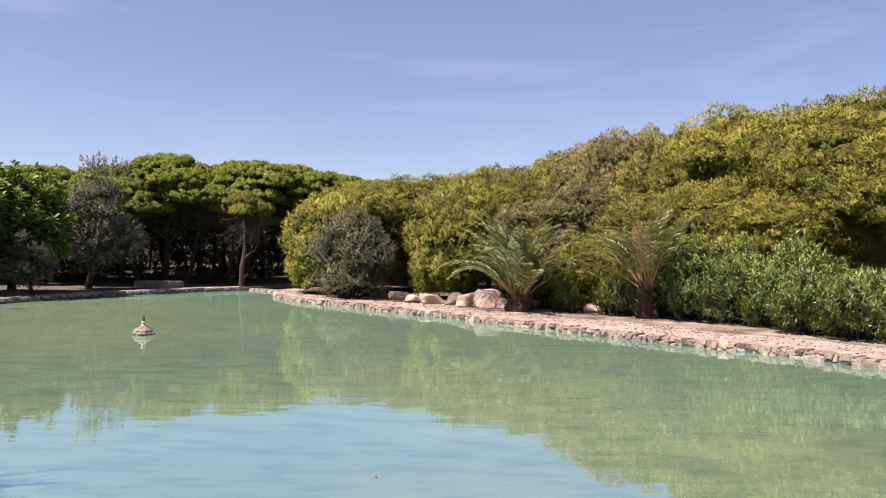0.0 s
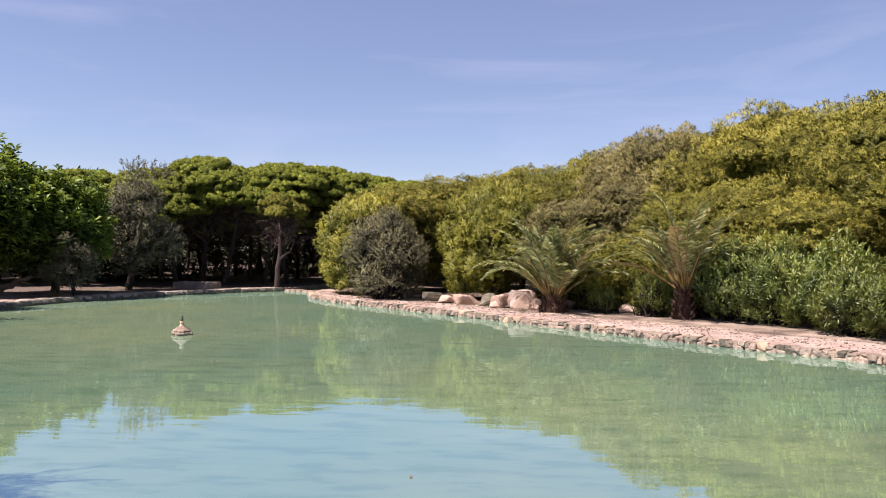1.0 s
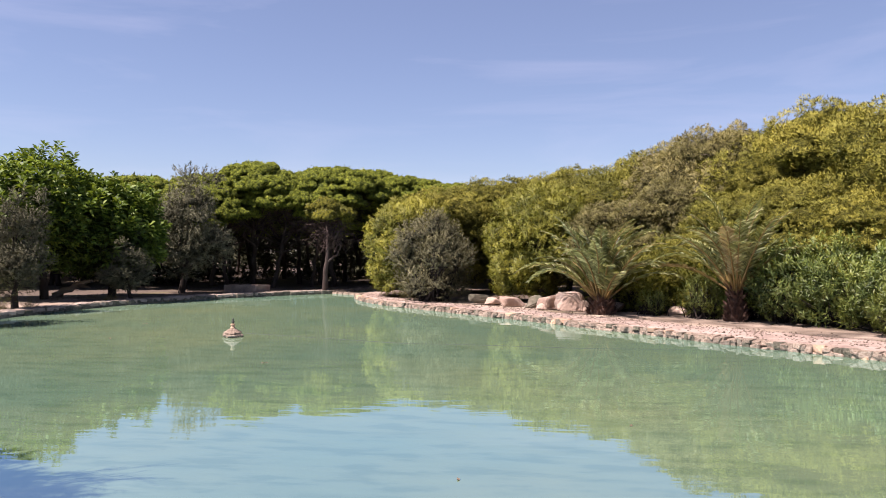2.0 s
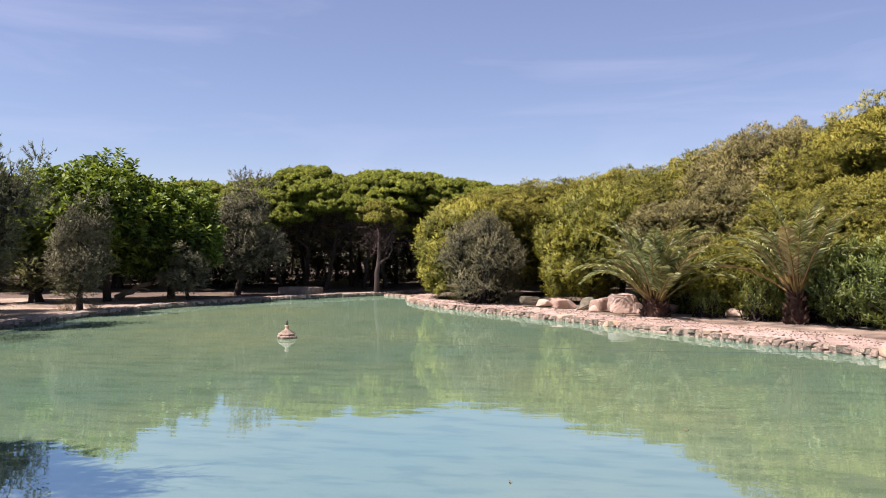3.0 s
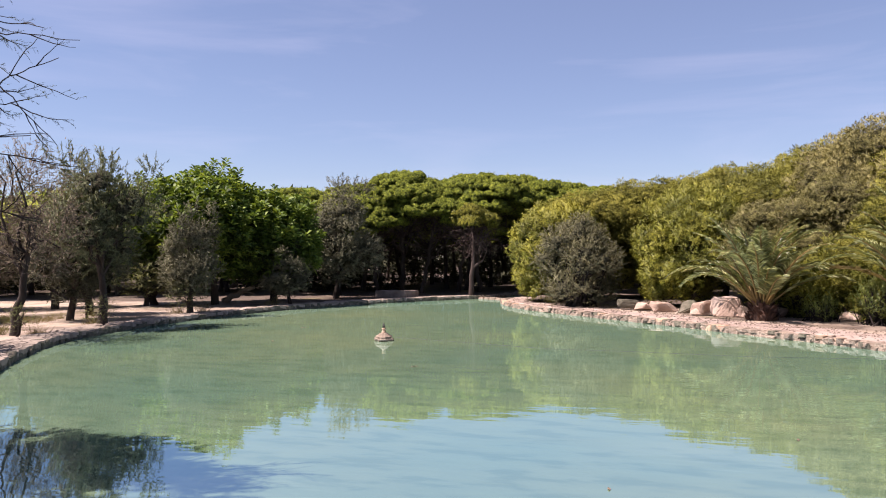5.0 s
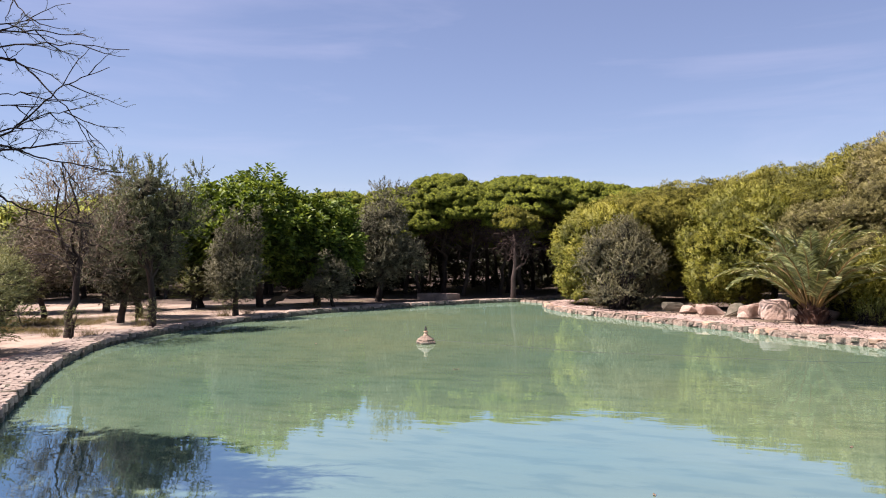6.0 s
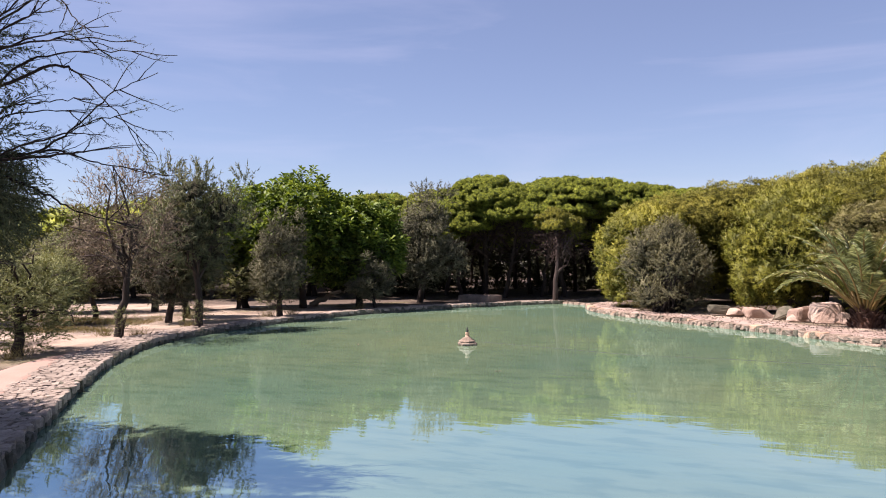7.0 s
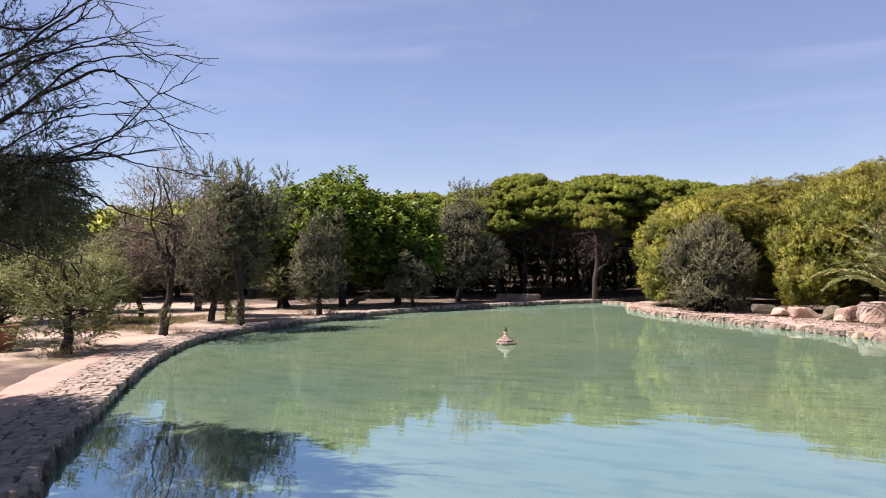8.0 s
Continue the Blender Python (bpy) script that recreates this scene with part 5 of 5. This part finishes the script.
# ---- the tamarisk that hangs over the west bank beside the path ----
def overhanging_tamarisk():
    rng = np.random.default_rng(91)
    ob = empty("tamarisk", "large old tamarisk leaning over the path with dark bare boughs", "tamarisk tree", at=(-10.9, 4.9, GROUND_Z - 0.02))
    trunk = bent(rng, (0, 0, -0.1), (0.7, 0.1, 2.0), 9, 0.0, 0.03)
    v, f = tube(trunk, np.linspace(0.24, 0.14, 9), 11)
    mesh_part("trunk", soup("trunk", v, f), BARK, ob)
    limb_ends = [(3.9, -0.7, 2.75), (4.0, -0.75, 3.3), (3.8, -0.8, 3.8)]
    for e in limb_ends:
        v, f = tube(bent(rng, trunk[8], e, 9, 0.05, 0.012), np.linspace(0.08, 0.024, 9), 7)
        mesh_part("limb", soup("limb", v, f), TWIG, ob)

    def bough(*points, thick=0.03):
        """A long arching bough over the water, with fine twigs and thin sprays."""
        p = np.array(points, float) - np.array([-10.9, 4.9, GROUND_Z - 0.02])
        root = np.array(min(limb_ends, key=lambda e: np.linalg.norm(np.array(e) - p[0])))
        p = np.concatenate([[root], p])
        s = np.linspace(0, len(p) - 1, 6 * len(p))
        q = np.stack([np.interp(s, np.arange(len(p)), p[:, k]) for k in range(3)], 1)
        for _ in range(4):
            q[1:-1] = (q[:-2] + 2 * q[1:-1] + q[2:]) / 4
        q += rng.normal(size=q.shape) * 0.006
        m = len(q)
        v, f = tube(q, 0.003 + thick * 0.6 * np.linspace(1, 0, m) ** 1.2, 6)
        mesh_part("bough", soup("bough", v, f), TWIG, ob)
        twigs, ss, ws = [], [], []
        for k in range(10):
            at = rng.uniform(0.2, 0.97) * (m - 2)
            i0 = int(at)
            d = unit(unit(q[i0 + 1] - q[i0]) + rng.normal(size=3) * 0.38)
            size = rng.uniform(0.15, 0.5)
            w = bent(rng, q[i0], q[i0] + d * size, 7, rng.uniform(-0.1, 0.1), 0.012)
            twigs.append(tube(w, np.linspace(0.0055, 0.0018, 7), 4))
            for e in range(int(rng.integers(1, 8))):
                u = rng.uniform(0.3, 1.0) * 6
                ss.append(np.array([np.interp(u, np.arange(7), w[:, c]) for c in range(3)]))
                ws.append(d + rng.normal(size=3) * 0.55)
        v, f = join(twigs)
        mesh_part("twig", soup("twig", v, f), TWIG, ob, kind="stuff")
        (tv, tf), (lv, lf, ln) = sprays(rng, np.array(ss), np.array(ws), 3, 0.035, 0.1, 0.028, 0.004, 4, 0.002)
        mesh_part("spray", soup("spray", np.concatenate([tv, lv]), np.concatenate([tf, lf + len(tv)])), TAMARISK_SHADED, ob, kind="stuff")

    bough((-6.74, 4.12, 2.99), (-6.31, 4.36, 3.29), (-5.9, 4.55, 3.68), (-5.37, 4.84, 3.77), (-4.76, 5.14, 3.71))
    bough((-6.61, 4.05, 2.94), (-6.18, 4.37, 3.38), (-5.71, 4.7, 3.66), (-5.46, 4.7, 3.54), (-5.16, 4.77, 3.25), (-4.78, 4.91, 2.8), thick=0.036)
    bough((-6.48, 3.97, 3.43), (-6.07, 4.19, 3.67), (-5.6, 4.44, 3.77), (-5.15, 4.63, 3.78), (-4.74, 4.74, 3.71), thick=0.024)
    bough((-6.74, 4.12, 3.64), (-6.2, 4.39, 3.87), (-5.75, 4.5, 4.03), (-5.35, 4.52, 4.29))
    bough((-6.61, 4.04, 3.21), (-6.11, 4.27, 3.65), (-5.6, 4.44, 3.82), (-5.04, 4.64, 3.87))
    bough((-6.48, 3.97, 2.75), (-5.99, 4.3, 2.77), (-5.58, 4.47, 2.79), (-5.18, 4.6, 2.83), (-4.8, 4.67, 2.85), thick=0.04)
    bough((-6.74, 4.12, 2.74), (-6.12, 4.5, 3.19), (-5.72, 4.53, 3.21), (-5.23, 4.65, 3.17), thick=0.02)
    bough((-6.43, 4.33, 2.74), (-6.01, 4.53, 2.62), (-5.67, 4.6, 2.47), (-5.36, 4.61, 2.32), (-4.84, 4.84, 2.18), thick=0.036)
    bough((-6.2, 4.39, 2.78), (-5.78, 4.58, 2.85), (-5.43, 4.65, 3.05), (-5.07, 4.72, 3.35), (-4.66, 4.81, 3.47), thick=0.024)
    bough((-6.74, 4.12, 3.09), (-6.34, 4.33, 3.24), (-5.98, 4.45, 3.25), (-5.61, 4.56, 3.28), (-5.25, 4.63, 3.29), thick=0.02)
    bough((-6.61, 4.04, 4.01), (-6.08, 4.3, 3.92), (-5.71, 4.3, 4.04), (-5.4, 4.22, 4.34))
    bough((-5.96, 4.5, 4.1), (-5.64, 4.6, 4.28), (-5.32, 4.55, 3.95), (-5.01, 4.45, 3.74), thick=0.016)
    bough((-6.25, 4.6, 2.85), (-5.9, 4.85, 2.93), (-5.57, 4.95, 2.8), (-5.21, 5.01, 2.73), (-4.81, 5.08, 2.66), thick=0.02)
    bough((-6.61, 4.05, 2.03), (-6.22, 4.1, 2.1), (-5.83, 4.13, 1.95), (-5.5, 4.09, 1.87))
    bough((-6.48, 3.97, 2.56), (-6.1, 4.22, 2.7), (-5.78, 4.36, 2.87), (-5.4, 4.55, 2.99), (-5.11, 4.6, 3.09), (-4.83, 4.64, 3.12), thick=0.02)
    # the crown over the trunk, mostly out of view, set by the shade it casts
    n = 3000
    d = dirs(rng, n, -0.6)
    s = np.array([0.6, -1.9, 3.8]) + d * np.array([2.5, 2.2, 1.6]) * rng.uniform(0.3, 1.0, (n, 1)) ** 0.6
    (tv, tf), (lv, lf, ln) = sprays(rng, s, d + np.array([0.3, 0, 0.3]), 5, 0.1, 0.12, 0.13, 0.036, 4)
    mesh_part("twig", soup("twig", tv, tf), TWIG, ob, kind="stuff")
    mesh_part("crown", soup("crown", lv, lf, ln), TAMARISK_SHADED, ob, kind="stuff")

    # unseen dense top, added above the view to shade the path and the water
    top = []
    for k in range(120):
        d = dirs(rng, 1, -0.6)[0]
        mid, span = ((2.1, -1.45, 5.8), (2.5, 0.9, 0.5)) if k < 80 else ((3.5, -3.6, 5.2), (2.3, 1.2, 0.7))
        top.append((np.array(mid) + d * np.array(span) * rng.uniform(0.3, 1.0), rng.uniform(0.3, 0.5)))
    s, d = lobed(rng, top, 34, -0.9, 0.9, 0.7)
    (tv, tf), (lv, lf, ln) = sprays(rng, s - d * 0.1, d + np.array([0.2, 0, 0.2]), 4, 0.09, 0.12, 0.12, 0.034, 4)
    mesh_part("twig", soup("twig", tv, tf), TWIG, ob, kind="stuff")
    mesh_part("crown", soup("crown", lv, lf, ln), TAMARISK_SHADED, ob, kind="stuff")
    for k in range(0, 120, 8):
        v, f = tube(bent(rng, trunk[8], top[k][0], 9, 0.05, 0.012), np.linspace(0.08, 0.02, 9), 6)
        mesh_part("limb", soup("limb", v, f), BARK, ob)
    # leafy sprays that hang out beside the boughs, their shade put into the leaf colour
    for mid, span, n in [((3.7, -0.2, 2.3), (0.85, 0.7, 0.5), 1900), ((3.8, -0.2, 3.7), (0.5, 0.5, 0.6), 260), ((4.7, -0.5, 3.45), (0.28, 0.3, 0.42), 60), ((4.85, -0.55, 2.75), (0.35, 0.3, 0.3), 120), ((4.85, -0.6, 2.3), (0.35, 0.3, 0.3), 160)]:
        d = dirs(rng, n, -0.9)
        s = np.array(mid) + d * np.array(span) * rng.uniform(0.2, 1.0, (n, 1))
        (tv, tf), (lv, lf, ln) = sprays(rng, s, d + np.array([0.5, 0, -0.1]), 5, 0.06, 0.14, 0.05, 0.011, 4, 0.003)
        mesh_part("twig", soup("twig", tv, tf), TWIG, ob, kind="stuff")
        mesh_part("spray", soup("spray", lv, lf, ln), TAMARISK_SHADED, ob, kind="stuff")


overhanging_tamarisk()


# ---- the stones of the banks ----
def stone_mesh(seed, sx, sy, sz, mat, name, crook=0.17):
    """A roughly hewn block with worn edges, about its centre."""
    r = np.random.default_rng(seed)
    bm = bmesh.new()
    bmesh.ops.create_cube(bm, size=1.0)
    for v in bm.verts:
        v.co += Vector(r.uniform(-crook, crook, 3))
        v.co = Vector((v.co.x * sx, v.co.y * sy, v.co.z * sz))
    bmesh.ops.bevel(bm, geom=bm.edges[:], offset=min(sx, sy, sz) * 0.09, segments=1, affect="EDGES")
    for v in bm.verts:
        v.co += Vector(r.uniform(-0.01, 0.01, 3))
    me = bpy.data.meshes.new(name)
    bm.to_mesh(me)
    bm.free()
    me.materials.append(mat)
    return me


def flat_mesh(seed, mat):
    """An irregular flagstone of five to seven sides, 1 m across, 1 m thick, to be scaled."""
    r = np.random.default_rng(seed)
    k = int(r.integers(5, 8))
    bm = bmesh.new()
    a = np.sort((np.arange(k) + r.uniform(-0.28, 0.28, k)) * 2 * math.pi / k)
    rad = r.uniform(0.42, 0.58, k)
    top = [bm.verts.new((math.cos(x) * q * 0.965, math.sin(x) * q * 0.965, 0.5 + r.uniform(-0.07, 0.07))) for x, q in zip(a, rad)]
    mid = [bm.verts.new((math.cos(x) * q, math.sin(x) * q, 0.38)) for x, q in zip(a, rad)]
    low = [bm.verts.new((math.cos(x) * q, math.sin(x) * q, -0.5)) for x, q in zip(a, rad)]
    bm.faces.new(top)
    for u, w in ((low, mid), (mid, top)):
        for i in range(k):
            bm.faces.new((u[i], u[(i + 1) % k], w[(i + 1) % k], w[i]))
    me = bpy.data.meshes.new("flagstone")
    bm.to_mesh(me)
    bm.free()
    me.materials.append(mat)
    return me


FACE = [stone_mesh(100 + k, 1, 1, 1, STONE, "stone", 0.2) for k in range(10)]
FACE_RED = [stone_mesh(110 + k, 1, 1, 1, STONE_RED, "stone") for k in range(2)]
FACE_DARK = [stone_mesh(120 + k, 1, 1, 1, STONE_DARK, "stone") for k in range(5)]
FLAGS = [flat_mesh(130 + k, FLAG) for k in range(8)]


def along(idx, s):
    """Place, tangent and outward way at s metres along a run of the shore."""
    k = min(int(s / 0.2), len(idx) - 2)
    q = s / 0.2 - k
    p = LOOP[idx[k]] * (1 - q) + LOOP[idx[k + 1]] * q
    return p, TANGENT[idx[k]], OUTWARD[idx[k]]


def lay(meshes, name, parent, p, t, centre_z, size, rng, tilt=3.0, turn=None):
    ob = new(name, meshes[int(rng.integers(len(meshes)))])
    ang = math.degrees(math.atan2(t[1], t[0])) if turn is None else turn
    ob.matrix_basis = pose(p[0], p[1], centre_z, rng.normal() * tilt, rng.normal() * tilt, ang + rng.normal() * tilt + 180 * int(rng.integers(2))) @ Matrix.Diagonal((*size, 1))
    ob.parent = parent
    return ob


def face_course(idx, parent, meshes, seed, alt=None, alt_share=0.0, lo=0.14, hi=0.38, dark=None, dark_share=0.0, top=(0.15, 0.21), tall=(0.2, 0.34), out=0.13):
    """One course of rough stones along the water, with gaps and uneven tops."""
    rng = np.random.default_rng(seed)
    total, s = 0.2 * (len(idx) - 2), 0.1
    while s < total:
        w = rng.uniform(lo, hi)
        p, t, o = along(idx, min(s + w / 2, total))
        use = meshes
        pick = rng.uniform()
        if alt and pick < alt_share:
            use, w = alt, w * 1.2
        elif dark and pick < alt_share + dark_share:
            use = dark
        h = rng.uniform(*tall)
        lay(use, "stone", parent, p + o * (out + rng.uniform(-0.03, 0.02)), t, rng.uniform(*top) - h / 2, (w * 1.14, rng.uniform(0.24, 0.32), h), rng, 3.5)
        s += w + rng.uniform(-0.012, 0.016)


def flag_cap(idx, parent, seed, depth, size, limit):
    """Irregular flagstones over the top of a wall, packed in uneven rows; those past the limit are joined."""
    rng = np.random.default_rng(seed)
    total, spots, u = 0.2 * (len(idx) - 2), [], 0.0
    while u < depth:
        s, row = rng.uniform(0, size), rng.uniform(0.75, 1.25) * size * 0.72
        while s < total:
            w = rng.uniform(0.6, 1.6) * size
            spots.append((s + w / 2, u + row / 2 + rng.uniform(-0.03, 0.03), w, row))
            s += w * 0.97
        u += row
    spots.sort(reverse=True)
    rest = []
    for k, (s, u, w, row) in enumerate(spots):
        p, t, o = along(idx, min(s, total))
        ob = lay(FLAGS, "flagstone", parent, p + o * u, t, 0.157 + rng.uniform(0.0, 0.01), (w * 1.12, row * 1.3, 0.1), rng, 2.2)
        if k >= limit:
            m = ob.matrix_basis
            rest.append([m @ v.co for v in ob.data.vertices] + [ob.data])
            bpy.data.objects.remove(ob)
    if rest:
        vs, fs, n = [], [], 0
        for item in rest:
            me = item.pop()
            vs += [tuple(v) for v in item]
            fs += [tuple(n + i for i in p.vertices) for p in me.polygons]
            n += len(item)
        me = bpy.data.meshes.new("flagstone_rest")
        me.from_pydata(vs, [], fs)
        mesh_part("flagstone_rest", me, FLAG, parent, kind="stuff")


face_course(run_of(I_EAST, I_TIP), wall_east, FACE, 201, FACE_RED, 0.06, 0.07, 0.2, FACE_DARK, 0.07, (0.192, 0.208), (0.08, 0.16), 0.17)
face_course(run_of(I_EAST, I_TIP), wall_east, FACE, 211, FACE_RED, 0.05, 0.09, 0.24, FACE_DARK, 0.12, (0.11, 0.17), (0.16, 0.26), 0.155)
face_course(run_of(I_TIP, I_INLET), wall_inlet, FACE, 202, lo=0.3, hi=0.6)
# mossy stones whose dark tone also carries the shade on these faces
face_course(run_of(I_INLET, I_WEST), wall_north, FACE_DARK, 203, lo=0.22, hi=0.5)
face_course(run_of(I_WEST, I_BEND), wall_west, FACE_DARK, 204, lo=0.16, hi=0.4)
flag_cap(run_of(I_INLET, I_WEST), wall_north, 205, 0.5, 0.34, 140)
flag_cap(run_of(I_WEST, I_BEND), wall_west, 206, 0.85, 0.155, 295)
face_course(run_of(I_BEND, I_EAST), wall_south, FACE, 207, lo=0.16, hi=0.4)
flag_cap(run_of(I_BEND, I_EAST), wall_south, 208, 0.75, 0.3, 60)
